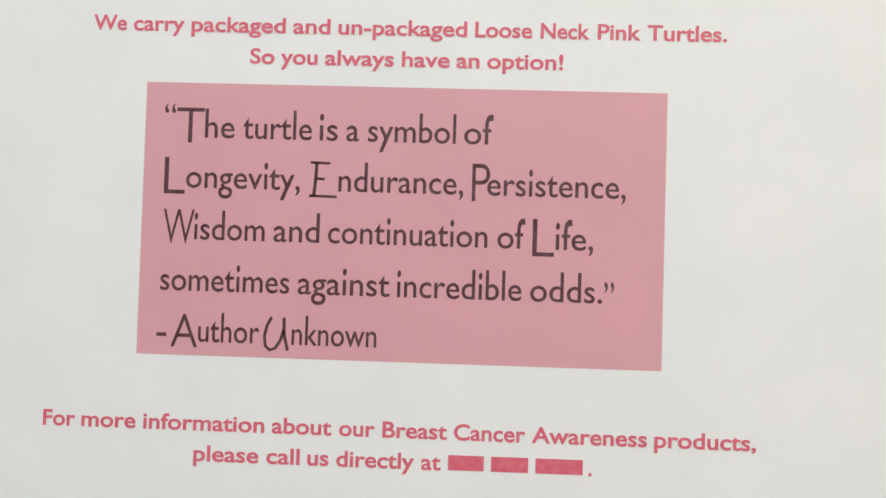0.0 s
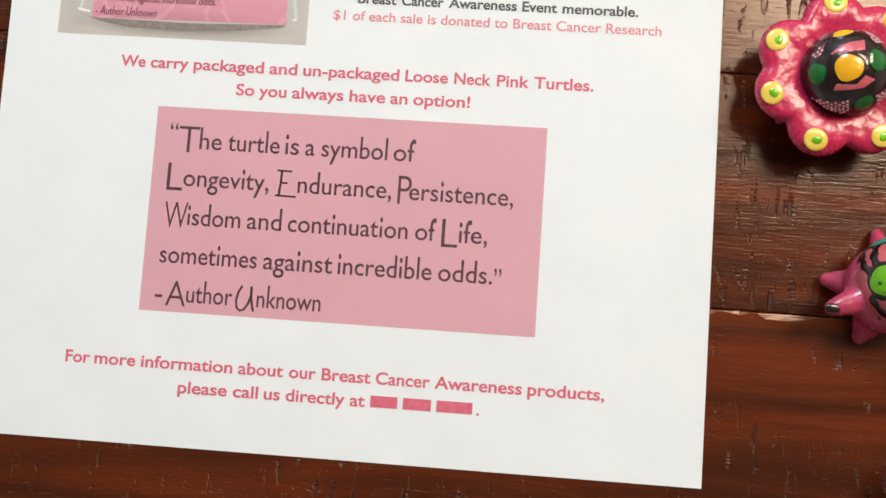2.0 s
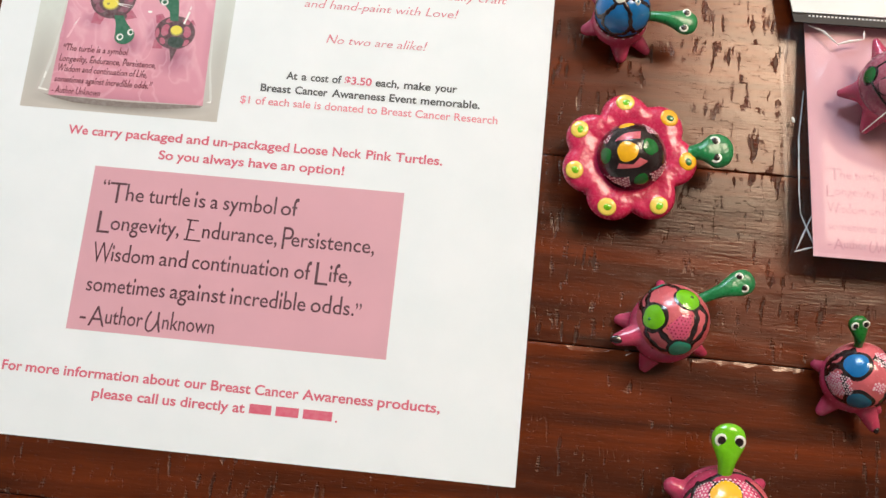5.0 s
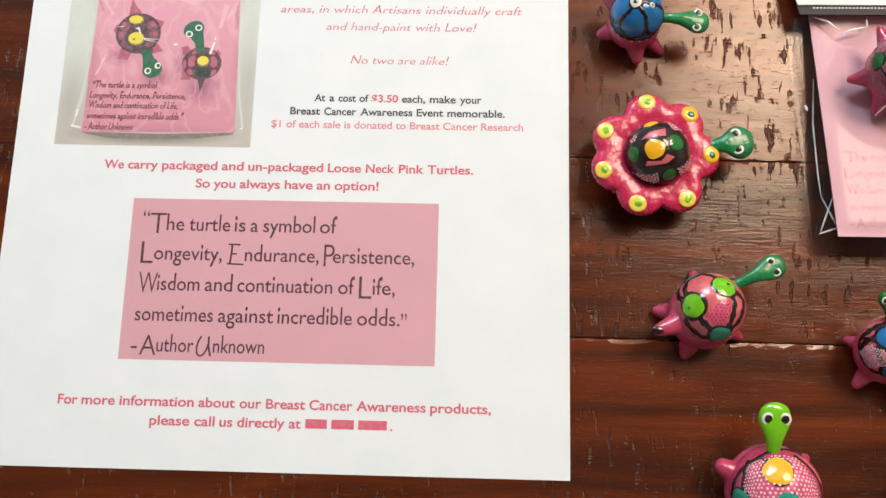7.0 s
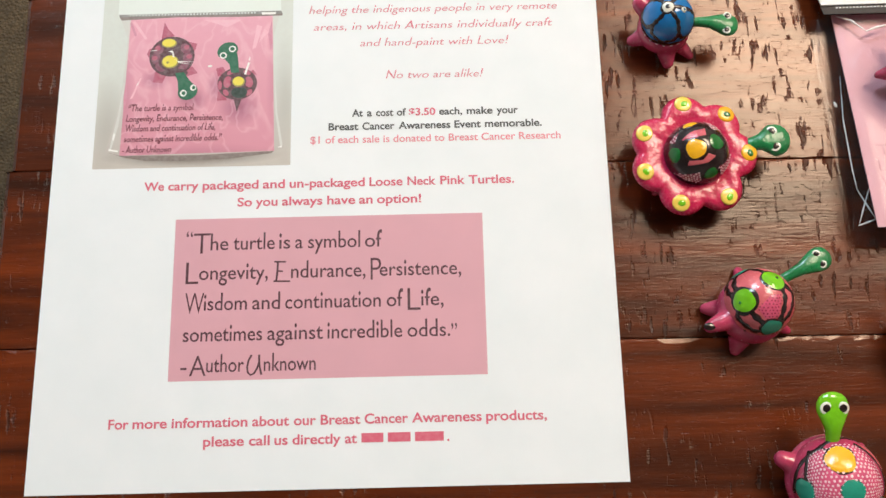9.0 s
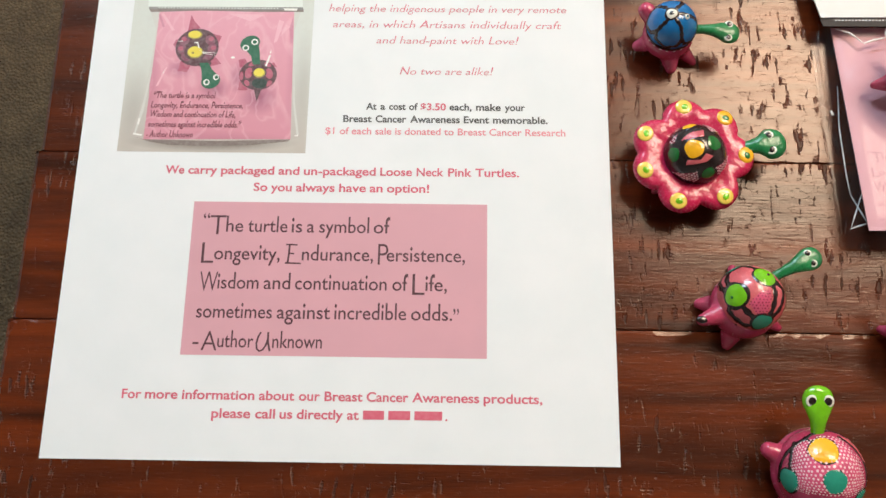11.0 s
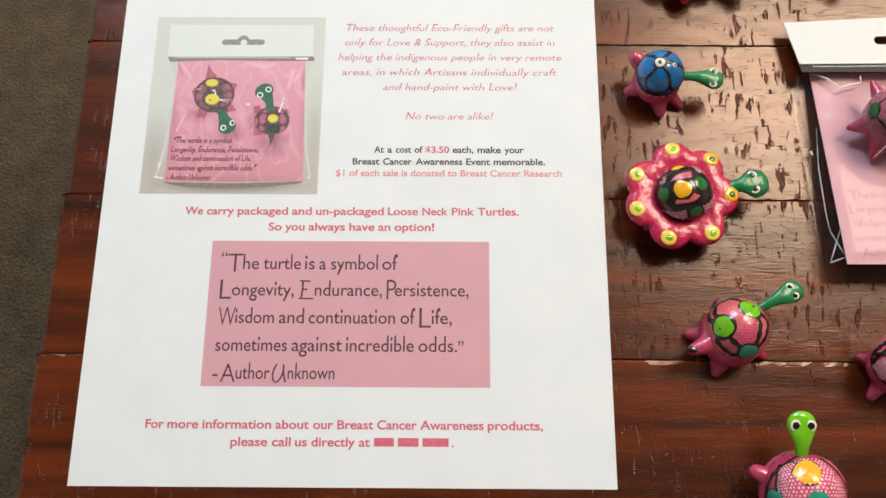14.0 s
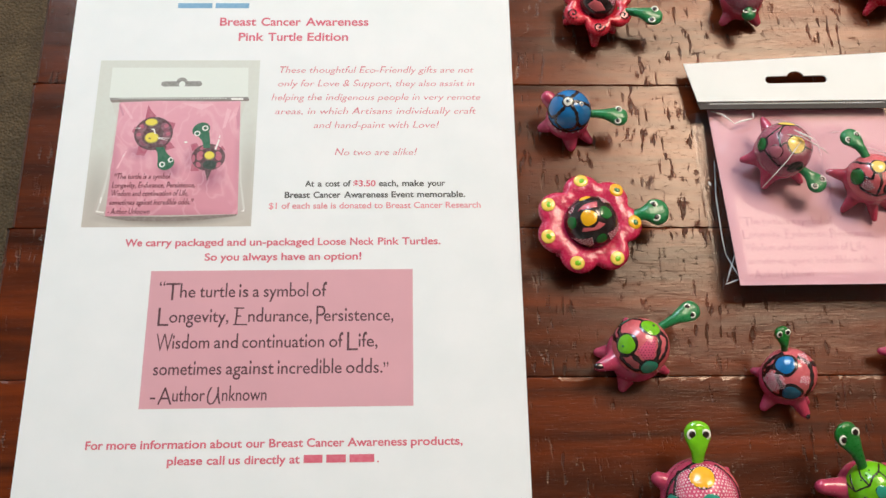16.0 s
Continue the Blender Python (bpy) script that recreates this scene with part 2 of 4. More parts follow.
class Dome:
    """An ellipsoid on which paint is laid in thin raised layers."""

    def __init__(self, centre, radii):
        self.centre, self.radii = Vector(centre), Vector(radii)

    def point(self, way, lift):
        way = way.normalized()
        p = Vector(w * r for w, r in zip(way, self.radii))
        n = Vector(w / r for w, r in zip(way, self.radii)).normalized()
        return self.centre + p + n * lift

    def spot(self, at, size, lift, wide=1.0, turn=0.0, wobble=0.05, seat=-0.00012):
        """A round dab of paint; size in degrees."""
        bm, middle = bmesh.new(), aim(*at)
        side = middle.cross((0, 0, 1) if abs(middle.z) < 0.95 else (0, 1, 0)).normalized()
        up = side.cross(middle)
        rings, count, reach = 5, 28, math.tan(radians(size))
        phase = random.uniform(0, 6)
        last = [bm.verts.new(self.point(middle, lift))] * count
        for k in range(1, rings + 1):
            f = k / rings
            row = []
            for j in range(count):
                a = 2 * math.pi * j / count
                r = reach * f * (1 + wobble * math.sin(3 * a + phase) + 0.5 * wobble * math.sin(5 * a - phase))
                x, y = r * wide * math.cos(a), r * math.sin(a)
                c, s = math.cos(radians(turn)), math.sin(radians(turn))
                row.append(bm.verts.new(self.point(middle + side * (c * x - s * y) + up * (s * x + c * y), lift * (1 - f**6) + seat * f**6)))
            for j in range(count):
                i = (j + 1) % count
                if k == 1:
                    bm.faces.new((last[j], row[j], row[i]))
                else:
                    bm.faces.new((last[j], row[j], row[i], last[i]))
            last = row
        return bm

    def line(self, stops, width, lift):
        """A brushed stroke through the directions given; width in metres."""
        bm, ways = bmesh.new(), []
        stops = [aim(*s) for s in stops]
        for a, b in zip(stops, stops[1:]):
            ways += [a.lerp(b, k / 10).normalized() for k in range(10)]
        ways.append(stops[-1])
        rows = []
        for k, way in enumerate(ways):
            p = self.point(way, 0)
            ahead = self.point(ways[min(k + 1, len(ways) - 1)], 0) - self.point(ways[max(k - 1, 0)], 0)
            n = Vector(w / r for w, r in zip(way, self.radii)).normalized()
            side = ahead.cross(n).normalized() * width * (0.5 + 0.09 * math.sin(k * 1.3))
            rows.append([bm.verts.new(p + side * f + n * h) for f, h in ((-1, -0.0001), (-0.6, lift * 0.8), (0, lift), (0.6, lift * 0.8), (1, -0.0001))])
        for a, b in zip(rows, rows[1:]):
            for j in range(4):
                bm.faces.new((a[j], a[j + 1], b[j + 1], b[j]))
        return bm

    def dots(self, corners, step, size, lift):
        """Rows of small dots inside the corner directions; step and size in degrees."""
        bm = bmesh.new()
        corners = [aim(*c) for c in corners]
        middle = sum(corners, Vector()).normalized()
        side = middle.cross((0, 0, 1) if abs(middle.z) < 0.95 else (0, 1, 0)).normalized()
        up = side.cross(middle)
        ring = [(c.dot(side) / max(c.dot(middle), 0.05), c.dot(up) / max(c.dot(middle), 0.05)) for c in corners]
        gap, r = math.tan(radians(step)), math.tan(radians(size))
        for i in range(-16, 17):
            for j in range(-16, 17):
                x, y = gap * (i + 0.5 * (j % 2)), gap * 0.87 * j
                inside = False
                for (ax, ay), (bx, by) in zip(ring, ring[1:] + ring[:1]):
                    if (ay > y) != (by > y) and x < ax + (y - ay) / (by - ay) * (bx - ax):
                        inside = not inside
                if not inside:
                    continue
                x, y = x + random.uniform(-0.12, 0.12) * gap, y + random.uniform(-0.12, 0.12) * gap
                own = r * random.uniform(0.8, 1.15)
                top = bm.verts.new(self.point(middle + side * x + up * y, lift + 0.0001))
                rim = [bm.verts.new(self.point(middle + side * (x + own * math.cos(a)) + up * (y + own * math.sin(a)), lift)) for a in (0.785 * k for k in range(8))]
                for k in range(8):
                    bm.faces.new((top, rim[k], rim[(k + 1) % 8]))
        return bm

    def patch(self, corners, lift):
        """A field of paint inside the corner directions."""
        bm = bmesh.new()
        corners = [aim(*c) for c in corners]
        middle = sum(corners, Vector()).normalized()
        outline = []
        for a, b in zip(corners, corners[1:] + corners[:1]):
            outline += [a.lerp(b, k / 6).normalized() for k in range(6)]
        top = bm.verts.new(self.point(middle, lift))
        last = None
        for k in range(1, 7):
            f = k / 6
            row = [bm.verts.new(self.point(middle.lerp(w, f), lift if k < 6 else -0.0001)) for w in outline]
            for j in range(len(row)):
                i = (j + 1) % len(row)
                bm.faces.new((top, row[j], row[i]) if last is None else (last[j], row[j], row[i], last[i]))
            last = row
        return bm


def clay(ob, voxel=0.0007):
    """Melts the joined lumps of a modelled body into one skin."""
    m = ob.modifiers.new("melt", "REMESH")
    m.mode, m.voxel_size, m.use_smooth_shade = "VOXEL", voxel, True
    s = ob.modifiers.new("soften", "SMOOTH")
    s.factor, s.iterations = 0.5, 5


def head(turtle, material, start, centre, wide, thick, eye_size=1.6, eye_gap=2.3, eye_back=0.0, label=""):
    """A loose neck that widens to a flat spoon-shaped head with two ringed eyes. Millimetres from the turtle's base."""
    start, centre = Vector(start) * MM, Vector(centre) * MM
    ahead = (centre - start).normalized()
    side = ahead.cross((0, 0, 1)).normalized()
    up = side.cross(ahead)
    wide, thick = wide * MM, thick * MM
    length = (centre - start).length
    bm, rows, count = bmesh.new(), [], 20
    stations = ((-0.25, 0.42, 0.8), (0.0, 0.40, 0.8), (0.25, 0.42, 0.8), (0.5, 0.52, 0.85), (0.72, 0.76, 0.95), (0.88, 0.95, 1.0), (1.0, 1.0, 1.0), (1.12, 0.96, 0.95), (1.22, 0.82, 0.8), (1.29, 0.58, 0.6), (1.33, 0.28, 0.3), (1.34, 0.03, 0.05))
    for f, w, h in stations:
        # beyond the head's middle the steps follow the head's width
        p = start + ahead * (f * length) if f <= 1 else centre + ahead * ((f - 1) / 0.34 * wide)
        p += up * (0.0012 * math.sin(max(0, min(1, f)) * math.pi))
        rows.append([bm.verts.new(p + side * (w * wide * math.cos(a)) + up * (h * thick * math.sin(a))) for a in (2 * math.pi * j / count for j in range(count))])
    for a, b in zip(rows, rows[1:]):
        for j in range(count):
            i = (j + 1) % count
            bm.faces.new((a[j], a[i], b[i], b[j]))
    bm.faces.new(rows[0][::-1])
    bm.faces.new(rows[-1])
    bmesh.ops.recalc_face_normals(bm, faces=bm.faces[:])
    made = part("head", bm, material, turtle, label)
    for sign in (-1, 1):
        p = centre + side * (sign * eye_gap * MM) - ahead * (eye_back * MM) + up * (thick * 0.86)
        tilt = Matrix.Translation(p) @ Matrix((side, ahead, up)).transposed().to_4x4()
        for name, size, rise, mat in (("eye", eye_size * 0.92, 0.0, WHITE), ("pupil", eye_size * 0.61, 0.16, BLACK)):
            b = bmesh.new()
            bmesh.ops.create_uvsphere(b, u_segments=20, v_segments=10, radius=1.0, matrix=tilt @ Matrix.Translation((0.06 * sign * size * MM, 0, rise * MM)) @ Matrix.Diagonal((size * MM, size * MM * 1.05, 0.3 * MM, 1)))
            part(name, b, mat, made)
    return made


def turtle_body(turtle, material, core, limbs, name="body"):
    """core: centre and radii; limbs: tip and two radii, all in millimetres from the turtle's base."""
    centre, radii = core
    bm = bmesh.new()
    ball(bm, Vector(centre) * MM, [r * MM for r in radii], 40, 24)
    for tip, thick, thin in limbs:
        tip = Vector(tip)
        inner = Vector(centre).lerp(tip, 0.45)
        spike(bm, inner * MM, tip * MM, thick * MM, thin * MM)
    ob = part(name, bm, material, turtle)
    clay(ob)
    return ob


def shell(turtle, material, centre, radii, label=""):
    bm = ball(bmesh.new(), Vector(centre) * MM, [r * MM for r in radii], 56, 32)
    return Dome(Vector(centre) * MM, [r * MM for r in radii]), part("shell", bm, material, turtle, label)


def dab(dome, under, at, size, colour, ring=0.0, lift=0.35, **more):
    if ring:
        part("paint_ring", dome.spot(at, size + ring, 0.00022, **more), BLACK, under)
    part("paint_spot", dome.spot(at, size, lift * MM, seat=0.00021 if ring else -0.00012, **more), colour, under)


def stroke(dome, under, *stops, width=1.3, lift=0.18, colour=None):
    part("paint_line", dome.line(stops, width * MM, lift * MM), colour or BLACK, under)


def field(dome, under, corners, colour, lift=0.09, dots=None, step=9.0, size=2.6):
    part("paint_field", dome.patch(corners, lift * MM), colour, under)
    if dots:
        tagged(part("paint_dots", dome.dots(corners, step, size, (lift + 0.08) * MM), dots, under), kind="stuff")


def letters(text, weight=0.0):
    """Outlines of a word in the built-in font: vertices and faces in units of its size."""
    curve = bpy.data.curves.new("letters", "FONT")
    curve.body, curve.offset, curve.resolution_u = text, weight, 5
    ob = new("letters", curve)
    graph = bpy.context.evaluated_depsgraph_get()
    graph.update()
    mesh = bpy.data.meshes.new_from_object(ob.evaluated_get(graph))
    verts, faces = [tuple(v.co) for v in mesh.vertices], [tuple(p.vertices) for p in mesh.polygons]
    bpy.data.objects.remove(ob)
    bpy.data.curves.remove(curve)
    bpy.data.meshes.remove(mesh)
    return verts, faces


CAP = max(v[1] for v in letters("H")[0])
LOW = max(v[1] for v in letters("x")[0])


def word(bm, text, x0, x1, y, z, cap=None, low=None, high=None, weight=0.02, slant=0.0, bottom=None, top=None):
    """Lays a word between x0 and x1 on the base line y, in millimetres. cap: the height of capitals; low and high: heights of small letters and of
    their risers; bottom and top: the letter fills that height."""
    verts, faces = letters(text, weight)
    a, b = min(v[0] for v in verts), max(v[0] for v in verts)
    c, d = min(v[1] for v in verts), max(v[1] for v in verts)
    made = []
    for vx, vy, _ in verts:
        px = x0 + (vx - a) / (b - a) * (x1 - x0)
        if top is not None:
            py = bottom + (vy - c) / (d - c) * (top - bottom)
        elif low is not None:
            py = y + (vy / LOW * low * (1.35 if vy < -0.03 else 1.0) if vy <= LOW else low + (vy - LOW) / (CAP * 1.04 - LOW) * (high - low))
        else:
            py = y + vy / CAP * cap
        made.append(bm.verts.new(((px + slant * (py - y)) * MM, py * MM, z)))
    for f in faces:
        bm.faces.new([made[k] for k in f])


def bar(bm, x0, x1, y0, y1, z):
    bm.faces.new([bm.verts.new((x * MM, y * MM, z)) for x, y in ((x0, y0), (x1, y0), (x1, y1), (x0, y1))])


# ---- room ----
def structure(name, bm, material, label, category):
    return tagged(link(name, bm, material, None, False), label, category, "", "structure")


X0, X1, Y0, Y1 = -2.0, 2.6, -1.7, 2.4
structure("floor", slab(X0, X1, Y0, Y1, -0.1, 0.0), CARPET, "taupe looped carpet floor under the table", "floor")
structure("ceiling", slab(X0, X1, Y0, Y1, CEILING, CEILING + 0.1), CEILING_PAINT, "plain white painted room ceiling", "ceiling")
structure("wall_north", slab(X0 - 0.1, X1 + 0.1, Y1, Y1 + 0.1, 0.0, CEILING), WALL, "plain warm white painted wall", "wall")
structure("wall_south", slab(X0 - 0.1, X1 + 0.1, Y0 - 0.1, Y0, 0.0, CEILING), WALL, "plain warm white painted wall", "wall")
structure("wall_west", slab(X0 - 0.1, X0, Y0, Y1, 0.0, CEILING), WALL, "plain warm white painted wall", "wall")
structure("wall_east", slab(X1, X1 + 0.1, Y0, Y1, 0.0, CEILING), WALL, "plain warm white painted wall", "wall")

for lx, ly, half in ((*KEY, 0.40), (*SECOND, 0.38)):
    lamp = thing("ceiling_light", lx, ly, CEILING, "square flat ceiling light with a glowing diffuser", "ceiling light", "ceiling lights")
    part("diffuser", slab(-half - 0.01, half + 0.01, -0.39, 0.39, -0.05, -0.001), DIFFUSER, lamp, "glowing warm white diffuser", False)
    for a, b, c, d in ((-half - 0.03, half + 0.03, -0.41, -0.392), (-half - 0.03, half + 0.03, 0.392, 0.41), (-half - 0.03, -half - 0.012, -0.39, 0.39), (half + 0.012, half + 0.03, -0.39, 0.39)):
        part("frame", slab(a, b, c, d, -0.055, -0.0005, bevel=0.002), METAL, lamp, "white metal frame", False)

# ---- table ----
table = thing("table", 0, 0, 0, "dark brown varnished plank table with scraped wood", "table")
PITCH, FIRST = 0.0722, 0.0512


def plank(y0, y1, seed, worn=False):
    """A board along x from the table's uneven end, with a worn, chipped upper edge on both sides."""
    rng = random.Random(seed)
    bm, rows = bmesh.new(), []
    near = [-0.0200 + 0.0235 * (y0 + y1) / 2 + rng.uniform(-0.0006, 0.0006)]
    x = near[0]
    while x < 0.44:
        x += rng.uniform(0.0014, 0.0044) if worn else rng.uniform(0.0028, 0.0075)
        near.append(x)
    near += [0.6, 0.9, 1.2, 1.5]
    tilt = -0.006
    for k, x in enumerate(near):
        fine = x < 0.45
        c0, c1 = (rng.uniform(0.0002, 0.0007) if fine else 0.0006 for _ in range(2))
        d0, d1 = (rng.uniform(0.00005, 0.0002) if fine else 0.0002 for _ in range(2))
        if worn and fine:
            c1 = rng.choice((0.0003, 0.0007, 0.0012, 0.0018))
            d1 = c1 * rng.uniform(0.06, 0.2)
        lean = tilt * (x - 0.2)
        end = 0.0012 if k == 0 else 0.0
        a, b = y0 + lean + 0.0001, y1 + lean - 0.0001
        profile = ((a, -0.03), (a, -0.0016), (a + 0.0001, -d0 - 0.0001), (a + c0, -end), (b - c1, -end), (b - 0.0001, -d1 - 0.0001), (b, -0.0016), (b, -0.03))
        rows.append([bm.verts.new((x, y, TOP + z)) for y, z in profile])
        if k == 0:
            rows.append([bm.verts.new((x + 0.0016, y, TOP + (z if z < -0.002 else z + end))) for y, z in profile])
    for a, b in zip(rows, rows[1:]):
        for j in range(len(a)):
            i = (j + 1) % len(a)
            bm.faces.new((a[j], b[j], b[i], a[i]))
    bm.faces.new(rows[0])
    bm.faces.new(rows[-1][::-1])
    bmesh.ops.recalc_face_normals(bm, faces=bm.faces[:])
    return bm


SEAMS = [FIRST + k * PITCH for k in range(-6, 9)]
SEAMS[7], SEAMS[8] = 0.1206, 0.1948
for k in range(14):
    part("plank", plank(SEAMS[k], SEAMS[k + 1], 35 + k, k == 5), WOOD, table, "", False)
LOWY, HIGHY = FIRST - 6 * PITCH, FIRST + 8 * PITCH
part("underlay", slab(0.0, 1.48, LOWY + 0.02, HIGHY - 0.02, TOP - 0.045, TOP - 0.0305), WOOD, table, "", False)
for x0, x1, y0, y1 in ((0.06, 1.44, LOWY + 0.05, LOWY + 0.075), (0.06, 1.44, HIGHY - 0.075, HIGHY - 0.05), (0.04, 0.06, LOWY + 0.05, HIGHY - 0.05), (1.44, 1.46, LOWY + 0.05, HIGHY - 0.05)):
    part("apron", slab(x0, x1, y0, y1, TOP - 0.13, TOP - 0.0455, bevel=0.002), WOOD, table, "", False)
for x in (0.045, 1.385):
    for y in (LOWY + 0.04, HIGHY - 0.11):
        part("leg", slab(x, x + 0.07, y, y + 0.07, 0.0, TOP - 0.046, bevel=0.004), WOOD, table, "", False)

# ---- flyer ----
SHEET = 0.00022
flyer = thing("flyer", 0, 0, TOP, "white printed paper flyer lying on the table", "flyer")


def sheet_mesh():
    bm = bmesh.new()
    rows = []
    nx, ny = 24, 30
    for j in range(ny + 1):
        rows.append([bm.verts.new((0.2159 * i / nx, 0.2794 * j / ny, SHEET)) for i in range(nx + 1)])
    for j in range(ny):
        for i in range(nx):
            bm.faces.new((rows[j][i], rows[j][i + 1], rows[j + 1][i + 1], rows[j + 1][i]))
    made = bmesh.ops.extrude_face_region(bm, geom=bm.faces[:])
    bmesh.ops.translate(bm, vec=(0, 0, -SHEET + 0.00002), verts=[g for g in made["geom"] if isinstance(g, bmesh.types.BMVert)])
    bmesh.ops.recalc_face_normals(bm, faces=bm.faces[:])
    return bm


part("sheet", sheet_mesh(), PAPER, flyer, "", False)
Z1, Z2 = SHEET + 0.00005, SHEET + 0.00010
panel = part("quote_panel", flat([(x * MM, y * MM) for x, y in ((49.1, 39.3), (166.5, 39.3), (166.5, 100.9), (49.1, 100.9))], Z1), PANEL, flyer, "pink printed panel", False)


def text_line(words, y, material, parent, cap, weight=0.03, z=Z2, slant=0.0):
    for text, x0, x1 in words:
        bm = bmesh.new()
        word(bm, text, x0, x1, y, z, cap=cap, weight=weight, slant=slant)
        part("printed_word", bm, material, parent, "", False)


text_line([("We", 36.2, 43.9), ("carry", 45.5, 57.2), ("packaged", 58.8, 80.4), ("and", 82.1, 90.6), ("un-packaged", 92.4, 121.5), ("Loose", 123.3, 136.1), ("Neck", 138.0, 148.9), ("Pink", 150.7, 160.3), ("Turtles.", 161.7, 179.3)], 112.7, INK_PINK, flyer, 3.35, 0.02)
text_line([("So", 72.5, 78.1), ("you", 79.5, 87.9), ("always", 89.6, 105.2), ("have", 107.0, 117.8), ("an", 119.3, 124.5), ("option!", 126.2, 143.2)], 105.65, INK_PINK, flyer, 3.35, 0.02)
text_line([("For", 28.4, 35.8), ("more", 37.2, 49.6), ("information", 51.3, 78.8), ("about", 80.5, 93.9), ("our", 95.6, 103.6), ("Breast", 105.3, 119.7), ("Cancer", 121.2, 137.0), ("Awareness", 138.4, 163.7), ("products,", 165.3, 187.4)], 22.6, INK_PINK, flyer, 3.4, 0.02)
for text, x0, x1 in (("please", 63.0, 77.7), ("call", 79.5, 87.0), ("us", 88.7, 93.5), ("directly", 95.2, 112.6), ("at", 114.1, 118.5), (".", 151.0, 151.8)):
    bm = bmesh.new()
    word(bm, text, x0, x1, 15.8, Z2, cap=3.4, weight=0.02)
    part("printed_word", bm, INK_PINK, flyer, "", False)
for x0, x1 in ((120.1, 128.0), (129.6, 137.8), (139.4, 149.8)):
    bm = bmesh.new()
    bar(bm, x0, x1, 15.9, 19.2, Z2)
    part("text_bar", bm, INK_PINK, flyer, "", False)
text_line([("Breast", 71.6, 89.5), ("Cancer", 92.0, 111.6), ("Awareness", 114.0, 145.2)], 227.9, INK_PINK, flyer, 4.4, 0.02)
text_line([("Pink", 81.3, 93.6), ("Turtle", 95.8, 112.6), ("Edition", 115.1, 135.2)], 219.3, INK_PINK, flyer, 4.4, 0.02)
for x0, x1 in ((50.2, 67.2), (68.8, 85.5)):
    bm = bmesh.new()
    bar(bm, x0, x1, 237.9, 240.8, Z2)
    part("logo_bar", bm, INK_BLUE, flyer, "", False)


def spread(text, x0, x1, y, material, cap, weight, slant=0.0, low=None):
    """A whole line whose words share the width in the font's own proportion."""
    whole = letters(text, weight)[0]
    a, b = min(v[0] for v in whole), max(v[0] for v in whole)
    at = 0
    for text_word in text.split():
        start = text.index(text_word, at)
        at = start + len(text_word)
        end = max(v[0] for v in letters(text[:at], weight)[0])
        own = letters(text_word, weight)[0]
        begin = end - (max(v[0] for v in own) - min(v[0] for v in own))
        bm = bmesh.new()
        word(bm, text_word, x0 + (begin - a) / (b - a) * (x1 - x0), x0 + (end - a) / (b - a) * (x1 - x0), y, Z2, cap=cap, low=low, high=cap, weight=weight, slant=slant)
        part("printed_word", bm, material, flyer, "", False)


for text, x0, x1, y in (
    ("These thoughtful Eco-Friendly gifts are not", 101.5, 196.6, 201.4),
    ("only for Love & Support, they also assist in", 101.6, 196.8, 194.0),
    ("helping the indigenous people in very remote", 99.0, 199.6, 186.5),
    ("areas, in which Artisans individually craft", 100.9, 197.2, 179.0),
    ("and hand-paint with Love!", 119.6, 178.8, 171.6),
    ("No two are alike!", 130.0, 168.1, 157.4),
):
    spread(text, x0, x1, y, INK_SCRIPT, 3.8, -0.003, 0.26, 1.85)
text_line([("At", 116.5, 120.8), ("a", 122.4, 124.4), ("cost", 126.0, 132.8), ("of", 134.2, 137.8)], 141.5, INK_GREY, flyer, 2.9, 0.024)
text_line([("$3.50", 139.0, 149.4)], 141.5, INK_PINK, flyer, 2.9, 0.024)
text_line([("each,", 150.9, 160.0), ("make", 161.8, 172.0), ("your", 173.6, 182.0)], 141.5, INK_GREY, flyer, 2.9, 0.024)
text_line([("Breast", 107.3, 119.0), ("Cancer", 120.6, 133.2), ("Awareness", 134.8, 155.2), ("Event", 156.8, 167.2), ("memorable.", 168.8, 191.2)], 135.9, INK_GREY, flyer, 2.9, 0.024)
spread("$1 of each sale is donated to Breast Cancer Research", 100.2, 198.3, 130.5, INK_PALE, 2.9, 0.012)

QUOTE = (
    (88.5, (("he", 62.8, 69.6), ("turtle", 71.5, 87.2), ("is", 88.9, 93.1), ("a", 95.0, 97.9), ("symbol", 99.9, 119.7), ("of", 121.5, 128.0)), (("T", 56.3, 62.6, 87.3, 95.2), ("\u201c", 53.5, 56.0, 93.9, 96.1))),
    (77.1, (("ongevity,", 58.9, 84.9), ("ndurance,", 93.6, 121.7), ("ersistence,", 127.0, 157.8)), (("L", 53.9, 58.7, 75.6, 83.9), ("E", 86.9, 93.3, 75.7, 83.7), ("P", 123.6, 127.6, 75.7, 84.1))),
    (65.4, (("isdom", 61.2, 77.3), ("and", 79.3, 89.7), ("continuation", 91.6, 127.4), ("of", 129.6, 135.7), ("ife,", 142.5, 150.9)), (("W", 54.1, 61.2, 64.2, 72.1), ("L", 137.4, 142.2, 63.8, 72.1))),
    (53.8, (("sometimes", 53.9, 83.3), ("against", 85.2, 105.9), ("incredible", 107.5, 135.3), ("odds.", 137.2, 153.1)), (("\u201d", 153.5, 155.7, 56.1, 58.5),)),
    (42.4, (("uthor", 63.0, 76.9), ("nknown", 84.2, 103.3)), (("A", 56.8, 62.9, 41.1, 48.5), ("U", 77.9, 83.5, 40.9, 48.4), ("-", 53.5, 55.8, 43.4, 44.2))),
)


